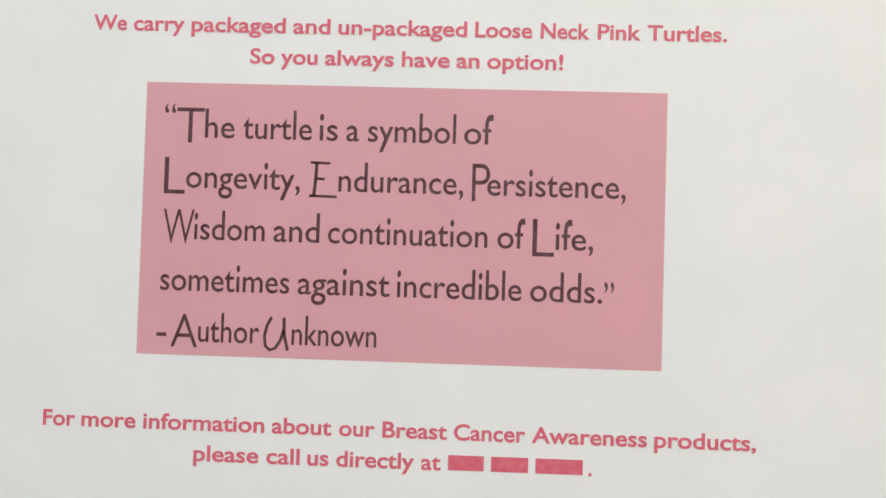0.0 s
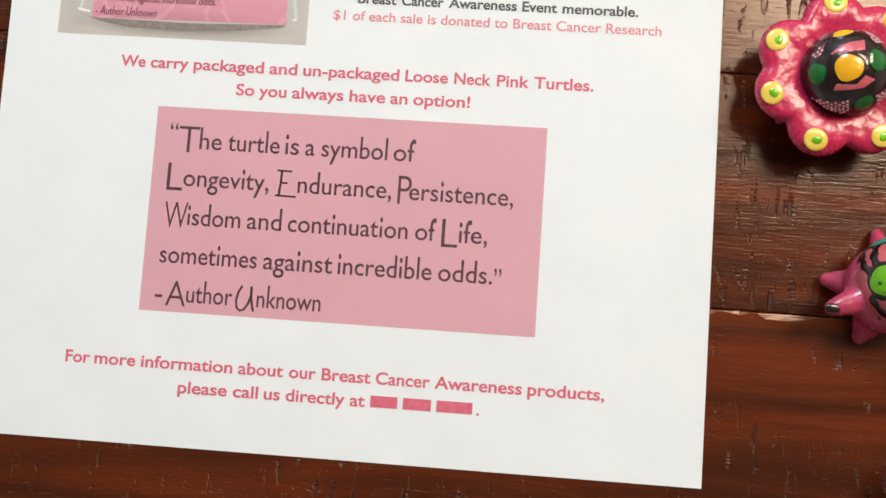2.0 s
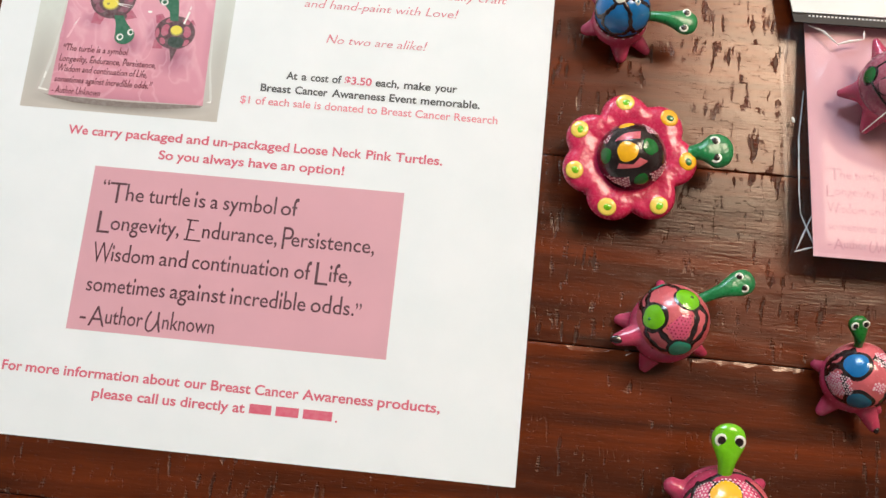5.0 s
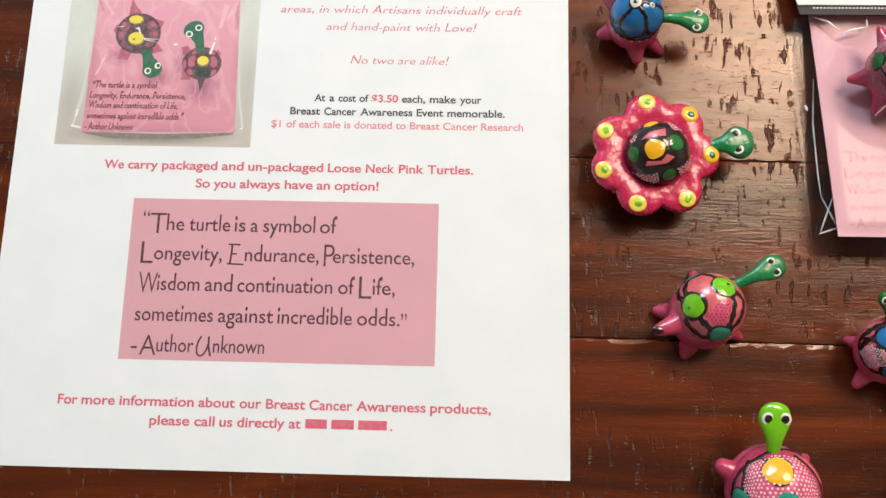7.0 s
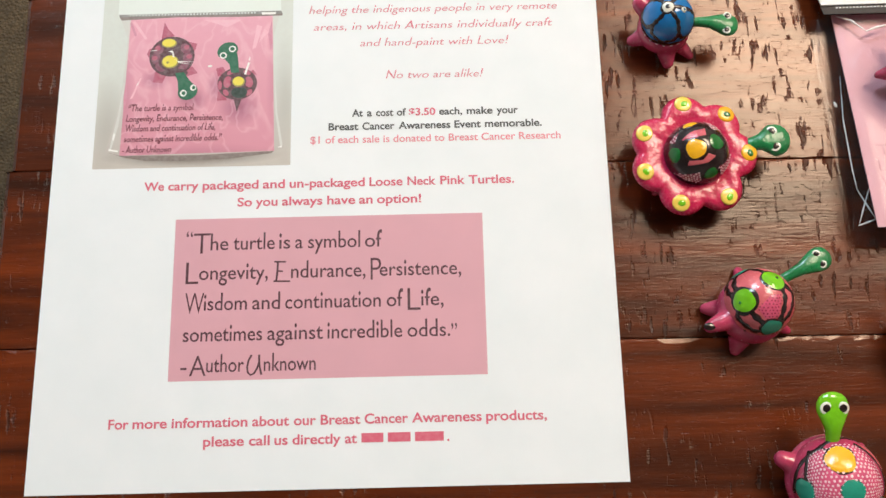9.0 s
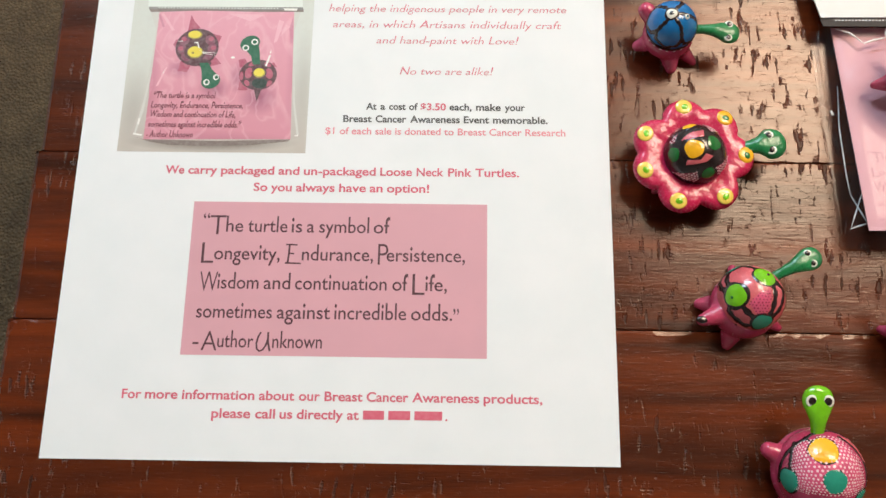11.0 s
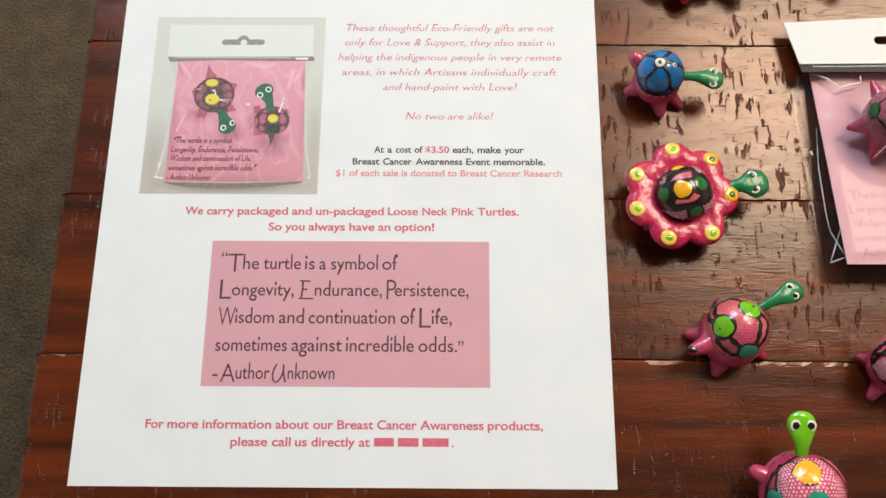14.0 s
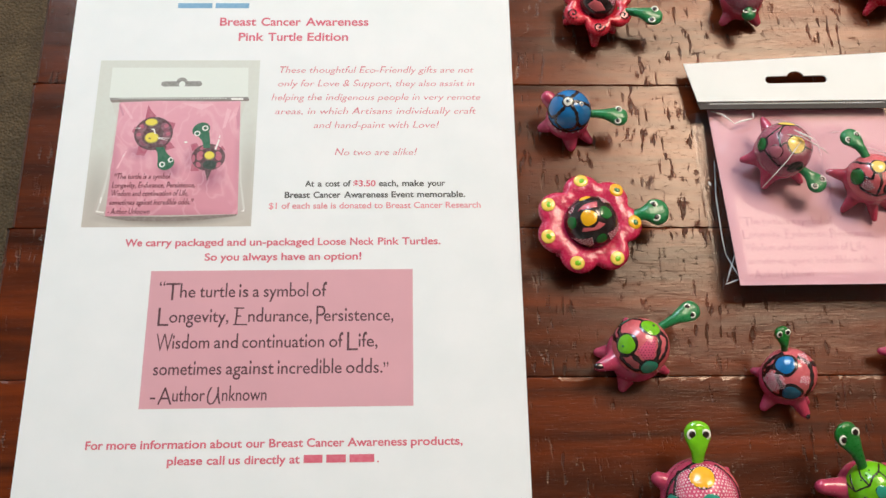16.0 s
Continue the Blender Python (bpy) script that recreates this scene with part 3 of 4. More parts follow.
def ribbon(bm, points, wide, z):
    """A pen stroke of even width through the points, in millimetres."""
    rows = []
    for k, (x, y) in enumerate(points):
        (ax, ay), (bx, by) = points[max(k - 1, 0)], points[min(k + 1, len(points) - 1)]
        long = math.hypot(bx - ax, by - ay)
        sx, sy = -(by - ay) / long * wide / 2, (bx - ax) / long * wide / 2
        rows.append([bm.verts.new(((x + f * sx) * MM, (y + f * sy) * MM, z)) for f in (-1, 1)])
    for a, b in zip(rows, rows[1:]):
        bm.faces.new((a[0], b[0], b[1], a[1]))


def capital(bm, text, x0, x1, y0, y1, z, weight):
    """A tall capital; E with its long foot and U with its curled start are drawn with the pen."""
    wide, tall = x1 - x0, y1 - y0
    if text == "E":
        stem = x0 + 0.24 * wide
        ribbon(bm, [(stem + 0.02 * wide, y1), (stem, (y0 + y1) / 2), (stem - 0.06 * wide, y0)], 0.75, z)
        for a, b, up in ((0.04, 0.74, 0.97), (0.24, 0.56, 0.52), (0.02, 1.0, 0.03)):
            ribbon(bm, [(x0 + a * wide, y0 + up * tall), (x0 + b * wide, y0 + (up - 0.015) * tall)], 0.6, z)
    elif text == "U":
        ribbon(bm, [(x0 + a * wide, y0 + b * tall) for a, b in ((0.30, 1.0), (0.12, 0.74), (0.03, 0.42), (0.08, 0.14), (0.26, 0.02), (0.48, 0.08), (0.68, 0.32), (0.80, 0.62))], 0.7, z)
        ribbon(bm, [(x0 + 0.80 * wide, y1), (x0 + 0.82 * wide, y0 + 0.5 * tall), (x0 + 0.98 * wide, y0 + 0.02 * tall)], 0.75, z)
    else:
        word(bm, text, x0, x1, 0.0, z, bottom=y0, top=y1, weight=weight)


def quote(parent, material, z, weight=0.006):
    """The quotation with its tall thin letters, line by line."""
    for y, words, capitals in QUOTE:
        for text, x0, x1 in words:
            bm = bmesh.new()
            word(bm, text, x0, x1, y, z, low=3.35, high=6.9, weight=weight)
            part("printed_word", bm, material, parent, "", False)
        for text, x0, x1, y0, y1 in capitals:
            bm = bmesh.new()
            capital(bm, text, x0, x1, y0, y1, z, -0.008 if text in "TLPWA" else 0.0)
            part("printed_letter", bm, material, parent, "", False)


quote(panel, INK_DARK, Z2)

# the flat printed photograph on the flyer
# its grey holds painted shade under the bag and along both sides
photo = part("printed_photo", flat([(x * MM, y * MM) for x, y in ((15.5, 122.0), (92.5, 122.0), (92.5, 208.3), (15.5, 208.3))], Z1), fading("photo_grey", srgb(190, 182, 174), srgb(206, 210, 204), 0.122, 0.165, srgb(104, 90, 84), ((54, 126.4, 36, 4.6, 0.95), (20, 140, 7, 22, 0.25), (90, 150, 6, 30, 0.22))), flyer, "printed picture of a packaged toy pair", False)
PH = {
    "shadow": ink("photo_shadow", srgb(166, 156, 150), 0.2), "bag": fading("photo_bag", srgb(182, 172, 166), srgb(204, 204, 198)), "header": ink("photo_header", srgb(218, 224, 219), 0.1),
    # the card tone holds painted shade beside the turtles and along its edges
    "strip": ink("photo_strip", srgb(128, 126, 122), 0.2), "card": fading("photo_card", srgb(206, 138, 154), srgb(222, 160, 176), 0.126, 0.186, srgb(150, 84, 110), ((53.0, 150.2, 7, 5.5, 0.8), (71.8, 146.5, 9, 8.5, 0.8), (38.2, 159.2, 6.5, 5, 0.6), (62.5, 155.5, 4.5, 8, 0.6), (56, 127, 32, 5, 0.35), (26, 152, 4, 22, 0.35), (86, 158, 4, 26, 0.3)), 0.24), "soft": ink("photo_fold_sheen", srgb(228, 174, 188), 0.1),
    "rose": ink("photo_rose", srgb(176, 84, 108), 0.1), "plum": ink("photo_plum", srgb(82, 44, 52), 0.1), "green": ink("photo_green", srgb(24, 96, 66), 0.05),
    "yellow": ink("photo_yellow", srgb(226, 208, 70), 0.05), "white": ink("photo_white", srgb(232, 230, 226), 0.05), "text": ink("photo_text", srgb(122, 56, 74), 0.1), "edge": ink("photo_edge", srgb(203, 202, 197), 0.1), "dirt": ink("photo_dark_tone", srgb(126, 112, 106), 0.1), "olive": ink("photo_olive", srgb(150, 136, 60), 0.1),
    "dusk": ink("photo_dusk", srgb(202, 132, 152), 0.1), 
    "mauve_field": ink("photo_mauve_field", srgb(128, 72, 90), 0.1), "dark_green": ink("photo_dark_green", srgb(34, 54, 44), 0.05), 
}
layer = [Z1]


def printed(name, colour, *outlines):
    for outline in outlines:
        layer[0] += 0.0000012
        bm = bmesh.new()
        face = bm.faces.new([bm.verts.new((x * MM, y * MM, layer[0])) for x, y in outline])
        bmesh.ops.triangulate(bm, faces=[face])
        part(name, bm, PH[colour], photo, "", False)


printed("header_print", "header", ((21.4, 204.4), (21.5, 187.9), (87.7, 187.9), (87.0, 204.3)))
printed("hole_print", "strip", [(47.1 + 1.5 * math.cos(radians(a)), 195.4 + 1.4 * math.sin(radians(a))) for a in range(90, 271, 20)] + [(63.7 + 1.5 * math.cos(radians(a)), 195.5 + 1.4 * math.sin(radians(a))) for a in range(-90, 91, 20)], ring_points(55.4, 196.6, 2.6, 2.3))
printed("hole_print", "header", ring_points(55.6, 195.2, 1.5, 1.7))
printed("bag_print", "bag", ((22.2, 187.4), (26.0, 177), (25.4, 163), (24.6, 150), (22.3, 138), (20.0, 129.2), (24.5, 127.4), (56, 126.9), (85, 127.2), (89.9, 129.2), (87.0, 141), (85.8, 152), (85.0, 166), (84.9, 177), (87.2, 187.4)))
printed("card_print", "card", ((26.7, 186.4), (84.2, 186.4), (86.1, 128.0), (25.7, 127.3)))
printed("strip_and_glint_print", "strip", ((21.8, 188.0), (87.7, 188.3), (88.2, 187.0), (22.0, 186.9)))
printed("strip_and_glint_print", "dirt", ((22.0, 186.9), (88.2, 187.0), (88.2, 186.1), (70, 185.9), (45, 186.3), (23, 185.4)))
# white glint painted at the strip's right end
printed("strip_and_glint_print", "white", ((79.5, 187.7), (85.5, 187.7), (85.3, 186.7), (80.0, 186.7)))
printed("stitch_print", "header", *[((26 + 1.3 * k, 187.9), (26.6 + 1.3 * k, 187.9), (26.6 + 1.3 * k, 187.3), (26 + 1.3 * k, 187.3)) for k in range(40)])
# folds of the printed bag, their sheen and shade put in as paler and darker colour
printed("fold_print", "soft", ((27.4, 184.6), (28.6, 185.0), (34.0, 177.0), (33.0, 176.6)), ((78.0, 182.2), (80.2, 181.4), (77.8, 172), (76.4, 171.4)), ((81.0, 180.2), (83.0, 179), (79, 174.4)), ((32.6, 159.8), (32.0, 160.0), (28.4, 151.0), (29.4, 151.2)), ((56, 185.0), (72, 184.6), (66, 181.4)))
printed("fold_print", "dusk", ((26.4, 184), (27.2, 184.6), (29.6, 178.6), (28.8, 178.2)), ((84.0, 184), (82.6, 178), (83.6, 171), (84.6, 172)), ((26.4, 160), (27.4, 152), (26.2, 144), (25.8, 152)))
printed("edge_shading_print", "edge", ((25.6, 158), (26.0, 155), (24.6, 140), (22.4, 130), (21.6, 130), (24.0, 144)), ((85.4, 160), (85.9, 160), (87.0, 144), (89.4, 130.2), (88.4, 130), (86.2, 144)))
# glints on the bag's edge, painted as white shapes
printed("edge_shading_print", "white", ((22.8, 136.8), (23.6, 136.4), (23.2, 133.6), (22.5, 134)), ((21.4, 130.2), (25.2, 129.4), (25.0, 128.8), (21.2, 129.4)), ((87.4, 129.4), (89.2, 130.2), (89.0, 129.2)))
# printed shadow below the bag, laid on as a dark shape
printed("edge_shading_print", "dirt", ((20.6, 128.9), (25.8, 127.3), (56, 126.9), (86, 127.9), (85.0, 127.0), (70, 125.2), (50, 124.6), (36, 125.0), (28, 126.4)))
# the first printed turtle
printed("body_print", "rose", ((39.6, 176.5), (40.0, 180), (40.5, 184.2), (42.2, 181), (45.0, 178.0)), ((36.4, 166.5), (34.0, 170.2), (35.0, 172.4), (38.4, 173.4)), ((48.4, 176.0), (54.2, 174.3), (52.4, 168.6)), ((37.8, 162.6), (37.1, 158.0), (40.9, 157.5), (42.6, 161.8)), ((48.6, 164.8), (52.6, 164.4), (54.9, 161.5), (50.4, 160.2)))
printed("shell_print", "plum", ring_points(44.2, 169.0, 9.1, 8.7))
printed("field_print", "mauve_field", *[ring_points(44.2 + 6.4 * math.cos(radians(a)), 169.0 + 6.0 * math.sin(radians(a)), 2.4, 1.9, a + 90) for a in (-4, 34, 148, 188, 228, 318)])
printed("field_print", "rose", *[ring_points(44.2 + 6.9 * math.cos(radians(a)), 169.3 + 6.5 * math.sin(radians(a)), 1.0, 1.1, a + 90) for a in (-4, 34, 148, 188)])
printed("outline_print", "plum", ring_points(42.9, 174.9, 3.9, 2.7), ring_points(43.6, 166.8, 4.7, 3.9), ring_points(48.0, 161.6, 2.9, 1.9))
printed("spot_print", "olive", ring_points(42.9, 174.8, 3.1, 2.0), ring_points(43.6, 166.7, 3.4, 2.9))
printed("spot_print", "yellow", ring_points(42.7, 175.0, 2.7, 1.7), ring_points(43.5, 166.9, 3.0, 2.5))
printed("spot_print", "olive", ring_points(42.6, 166.4, 0.6, 0.5))
printed("head_print", "green", ((45.8, 161.8), (49.4, 162.0), (51.6, 158.6), (54.8, 155.4), (47.4, 154.2), (47.0, 158.2)), ring_points(51.2, 153.7, 4.0, 3.5, 25))
# the second printed turtle
printed("body_print", "rose", ((62.1, 163.3), (64.8, 164.1), (66.6, 161.2), (63.0, 159.8)), ((63.4, 153.4), (62.9, 149.5), (66.8, 149.6), (66.6, 152)), ((77.0, 162.6), (78.6, 160.0), (75.5, 161)))
printed("shell_print", "plum", ring_points(70.8, 156.6, 7.9, 6.9), ((69.5, 150.4), (71.0, 144.5), (72.8, 150.4)))
printed("field_print", "rose", ring_points(66.9, 157.4, 2.5, 1.6, 80), ring_points(75.4, 157.2, 2.4, 1.6, -75), ring_points(66.4, 152.8, 1.5, 1.0, 120), ring_points(75.6, 152.7, 1.6, 1.0, 50), ring_points(68.2, 161.6, 1.8, 0.9, 30), ring_points(74.6, 161.3, 1.6, 0.9, -30), ring_points(63.9, 156.0, 0.8, 2.0))
printed("field_print", "dark_green", ring_points(71.7, 152.8, 3.2, 2.4))
printed("outline_print", "plum", ring_points(71.2, 157.5, 3.2, 2.8))
printed("spot_print", "olive", ring_points(71.3, 157.4, 2.5, 2.2))
printed("spot_print", "yellow", ring_points(71.2, 157.7, 2.2, 1.9))
printed("head_print", "green", ((64.3, 168.6), (70.4, 169.8), (71.0, 165.6), (71.4, 161.4), (68.2, 161.2), (67.4, 165)), ring_points(66.5, 171.0, 4.3, 3.5, 28))
printed("eye_print", "white", ring_points(49.5, 153.0, 1.35, 1.4), ring_points(53.3, 155.3, 1.2, 1.35), ring_points(64.8, 168.9, 1.45, 1.4), ring_points(68.4, 171.7, 1.45, 1.4))
printed("pupil_print", "green", ring_points(49.6, 153.0, 0.8, 0.85), ring_points(53.5, 155.3, 0.7, 0.8), ring_points(64.8, 168.9, 0.9, 0.85), ring_points(68.4, 171.7, 0.9, 0.85))
printed("glint_print", "white", ((45.0, 168.0), (46.6, 167.0), (53.6, 166.3), (47.0, 166.5)), ((46.4, 166.6), (53.0, 165.2), (47.0, 166.1)), ((42.6, 171.2), (44.4, 171.6), (45.4, 168.6), (44.6, 168.9), (44.2, 170.6)), ((73.4, 160.6), (74.2, 160.4), (75.7, 165.6), (74.9, 165.8)), ((75.0, 166.6), (75.7, 166.4), (75.6, 168.4)), ring_points(59.7, 164.4, 0.9, 0.5), ((34.6, 171.6), (38.0, 172.0), (38.0, 171.6)), ((30.2, 156.0), (31.8, 158.8), (31.4, 157.4)))
layer[0] += 0.000004
tiny = bmesh.new()
for text, x0, x1, y in (("\u201cThe turtle is a symbol", 27.9, 53.6, 145.8), ("Longevity, Endurance, Persistence,", 27.4, 65.6, 141.4), ("Wisdom and continuation of Life,", 27.2, 62.8, 137.3), ("sometimes against incredible odds.\u201d", 27.1, 65.2, 132.9), ("- Author Unknown", 26.7, 45.8, 128.4)):
    word(tiny, text, x0, x1, y, layer[0], low=1.4, high=3.0, weight=0.016, slant=0.12)
part("text_print", tiny, PH["text"], photo, "", False)

# ---- turtles ----
GROUP = "painted toy turtles"


def turtle(x, y, label, z=0.0):
    return thing("toy_turtle", x * MM, y * MM, TOP + z * MM, label, "toy turtle", GROUP)


def petals(base, count_angles, ring, lobe, inner, z_in, z_mid, z_out, material, label):
    """A flower-shaped brim: round lobes round a bowl that rises to its lip, with thickness."""
    bm, count, steps = bmesh.new(), 168, 12
    centres = [(ring * math.cos(radians(a)), ring * math.sin(radians(a))) for a in count_angles]
    top, under = [], []
    for j in range(count):
        a = 2 * math.pi * j / count
        c, s = math.cos(a), math.sin(a)
        far = ring * 0.9
        for px, py in centres:
            along, off = px * c + py * s, abs(py * c - px * s)
            if along > 0 and off < lobe:
                far = max(far, along + math.sqrt(lobe**2 - off**2))
        up, low = [], []
        for k in range(steps + 1):
            f = k / steps
            r = inner + (far - inner) * f
            g = min(1.0, f / 0.5)
            z = z_in + (z_mid - z_in) * g * g * (3 - 2 * g) + (z_out - z_mid) * max(0.0, (f - 0.6) / 0.4) ** 2 + 0.35 * noise.noise(Vector((r * c * 0.22, r * s * 0.22, 5)))
            fall = 1.6 * max(0, (f - 0.86) / 0.14) ** 2
            up.append(Vector((r * c, r * s, z - fall)) * MM)
            low.append(Vector((r * c * 0.985, r * s * 0.985, z - 3.4 + 1.2 * f - (0 if f < 1 else 0.3))) * MM)
        top.append([bm.verts.new(p) for p in up])
        under.append([bm.verts.new(p) for p in low])
    for j in range(count):
        i = (j + 1) % count
        for k in range(steps):
            bm.faces.new((top[j][k], top[j][k + 1], top[i][k + 1], top[i][k]))
            bm.faces.new((under[j][k], under[i][k], under[i][k + 1], under[j][k + 1]))
        bm.faces.new((top[j][steps], under[j][steps], under[i][steps], top[i][steps]))
        bm.faces.new((top[j][0], top[i][0], under[i][0], under[j][0]))
    bmesh.ops.recalc_face_normals(bm, faces=bm.faces[:])
    ob = part("brim", bm, material, base, label)
    s = ob.modifiers.new("soften", "SMOOTH")
    s.factor, s.iterations = 0.5, 4
    return ob


def flat_dab(under, x, y, z, size, colour, rise=0.35, wide=1.0, turn=0.0, tilt=0.0):
    bm = bmesh.new()
    bmesh.ops.create_uvsphere(bm, u_segments=22, v_segments=10, radius=1.0, matrix=pose(x * MM, y * MM, z * MM, 0, tilt, turn) @ Matrix.Diagonal((size * wide * MM, size * MM, rise * MM, 1)))
    part("paint_spot", bm, colour, under)


# the flower-brimmed turtle
t = turtle(246, 117.9, "hot pink toy turtle with flower-shaped brim and black dotted shell")
turtle_body(t, BODY_ROSE, ((0, 0, 7.5), (14, 14, 7)), [((-13, -11, 1.6), 4, 1.6), ((12, -12, 1.6), 4, 1.6), ((-12, 12, 1.6), 4, 1.6), ((13, 12, 1.6), 4, 1.6)])
ANGLES = (98, 50, 0, -57, -110, -161, 155)
brim = petals(t, ANGLES, 15.4, 9.0, 9.5, 12.9, 14.2, 13.0, RIM_PINK, "glossy hot pink flower brim")
for a in ANGLES:
    px, py = 20.2 * math.cos(radians(a)), 20.2 * math.sin(radians(a))
    warm = a in (98, -161, 155, -110, -57)
    flat_dab(brim, px, py, 14.0, 3.3, YELLOW if warm else ORANGE, 0.55, 0.94, a, 6)
    flat_dab(brim, px + 0.2, py - 0.2, 14.38, 1.5, LIME if warm else GREEN, 0.38, 0.8, a + 20, 6)
dome, sh = shell(t, BLACK, (0.6, 0.1, 13), (12.2, 12.2, 11), "black shell with painted spots")
field(dome, sh, [(163, 49), (131, 55), (76, 55), (68, 72), (147, 67)], SALMON, 0.09, CANDY, 6.5, 1.6)
field(dome, sh, [(-86, 61), (-65, 74), (-39, 60), (-77, 57), (-131, 40), (-137, 50)], SALMON)
for corners in ([(79, 22), (37, 24), (59, 53)], [(-3, 16), (-25, 9), (-52, 17), (-53, 41)], [(-142, 9), (-97, 40), (-91, 15), (-121, 12)], [(166, 23), (141, 36), (169, 38)]):
    field(dome, sh, corners, PLUM, 0.12, PALE, 5.5, 1.9)
dab(dome, sh, (-155, 74), 17, ORANGE, 5)
dab(dome, sh, (14, 66), 14, GREEN, 3)
dab(dome, sh, (-167, 34), 13, GREEN, 3)
dab(dome, sh, (-73, 34), 12, GREEN, 3)
dab(dome, sh, (110, 36), 8.5, ORANGE, 3, wide=1.5)
head(t, HEAD_GREEN, (20.5, 3.6, 11.8), (29.8, 4.9, 13), 6.3, 2.6, 2.1, 2.9, 0.2, "leaf green head on a loose neck")

# the pink turtle with lime spots
t = turtle(263.5, 60.5, "pink toy turtle with lime green spots and black lines")
turtle_body(t, BODY_PINK, ((-1, -1, 9), (12.6, 12.6, 8.6)), [((-17.6, -7.4, 12.2), 4.8, 2.4), ((-15.8, 0.8, 2.4), 5.4, 2.2), ((-6.0, -14.6, 2.0), 6.4, 2.4), ((14, -8, 1.6), 4, 1.6), ((-2, 15, 1.8), 4.4, 1.8)])
dome, sh = shell(t, SALMON, (0.5, 1, 12.5), (12.4, 12.4, 11.5), "salmon shell with lime spots")
field(dome, sh, [(-137, 62), (77, 85), (17, 70), (-66, 50), (-102, 50)], CANDY, 0.09, DARK_ROSE, 6.0, 1.3)
for stops in (((-175, 48), (-128, 50), (-82, 33)), ((-175, 48), (150, 24), (118, 1)), ((66, 55), (5, 62), (-60, 48), (-82, 33)), ((66, 55), (95, 30), (118, 1)), ((66, 55), (10, 36), (-34, 40), (-82, 33)), ((-175, 48), (165, 15), (143, -7)), ((-175, 48), (-150, 24), (-110, 20), (-82, 33)), ((118, 1), (143, -7), (-161, -8), (-120, 6)), ((118, 1), (80, 8), (30, 6), (-20, 4))):
    stroke(dome, sh, *stops, width=2.3)
dab(dome, sh, (-175, 48), 19, LIME, 8)
dab(dome, sh, (66, 55), 19, LIME, 6)
dab(dome, sh, (-82, 33), 17, TEAL, 6)
dab(dome, sh, (118, 1), 17, TEAL, 5)
dab(dome, sh, (-172, 42), 3, DEEP_GREEN, 0, 0.6)
dab(dome, sh, (60, 50), 3, BLACK, 0, 0.6)
# a black oval stands in for the shade inside the tail's opening
hole = bmesh.new()
ball(hole, (-18.2 * MM, -7.5 * MM, 14.0 * MM), (2.3 * MM, 1.4 * MM, 0.6 * MM), 16, 10)
part("tail_hole", hole, BLACK, t)
head(t, HEAD_GREEN, (8.5, 8.5, 15.5), (21.8, 15.2, 17.5), 4.4, 1.9, 1.6, 2.0, 0.2, "leaf green head on a loose neck")

# the pink turtle with an orange spot
t = turtle(283.5, -1, "pink toy turtle with orange spot, white dots and lime head")
turtle_body(t, BODY_PINK, ((0, 0, 9.5), (16, 16, 9)), [((-16.4, 7.6, 10.5), 5, 3.2), ((15, 11, 2), 5, 2), ((-13, -15, 2), 5, 2), ((13, -15, 2), 5, 2)])
dome, sh = shell(t, BODY_PINK, (0, 0, 13.5), (15.3, 15.3, 13), "pink shell with white dots")
field(dome, sh, [(139, 27), (117, 35), (71, 35), (14, 45), (-31, 36), (-104, 59), (-153, 30)], CANDY, 0.09, PALE, 6.6, 1.9)
field(dome, sh, [(66, 30), (16, 32), (10, 18), (50, 14)], SALMON)
stroke(dome, sh, (-167, 2), (157, 18), (122, 30), (90, 22), (58, 12), width=1.8)
stroke(dome, sh, (71, 32), (13, 34), (-20, 30), width=1.5)
stroke(dome, sh, (134, 21), (160, 30), (175, 31), (-168, 26), width=1.5)
dab(dome, sh, (109, 59), 18.5, ORANGE, 5)
dab(dome, sh, (-94, 78), 15, TEAL, 3)
dab(dome, sh, (-168, 25), 15, TEAL, 4)
stroke(dome, sh, (109, 59), (122, 30), width=1.2)
dab(dome, sh, (-40, 30), 14, TEAL, 4)
head(t, LIME, (-1.8, 11, 17), (-1.6, 24.3, 21), 5.5, 2.4, 2.3, 2.7, -0.3, "lime green head on a loose neck")

# the blue-shelled turtle
t = turtle(240, 172, "pink toy turtle with blue petalled shell")
turtle_body(t, BODY_PINK, ((0, 0, 8.5), (10.4, 10.4, 7.5)), [((-9.6, 8.2, 14.0), 4.2, 3.4), ((-11.6, -2.6, 4), 4.8, 2.4), ((2.0, -12.0, 3), 5.0, 2.5), ((11.5, -8.5, 1.8), 3.6, 1.7), ((9, 11, 1.8), 3.6, 1.7)])
dome, sh = shell(t, BLUE, (0, 0.5, 15), (10, 10, 10), "glossy blue shell with black petal lines")
stroke(dome, sh, (100, -4), (162, -8), (-125, -9), (-78, -6), (-12, -2), (40, 2), (100, -4), width=2.6)
GAPS = (140, 66, -2, -74, -146, -220)
for a, b in zip(GAPS, GAPS[1:]):
    # one side of a petal and its rounded outer end
    stroke(dome, sh, (178, 77), (a, 58), (a, 28), width=1.7, lift=0.22)
    stroke(dome, sh, (a, 28), (a - 9, 12), ((a + b) / 2, 2), (b + 9, 12), (b, 28), width=1.7, lift=0.22)
dab(dome, sh, (178, 77), 12, WHITE, 6, 0.5)
dab(dome, sh, (178, 77), 7.5, BLACK, 0, 0.58)
dab(dome, sh, (178, 80), 2.6, WHITE, 0, 0.64)
dab(dome, sh, (-13, 67), 7, WHITE, 0, 0.52)
dab(dome, sh, (-13, 67), 4.2, SEA_BLUE, 0, 0.6)
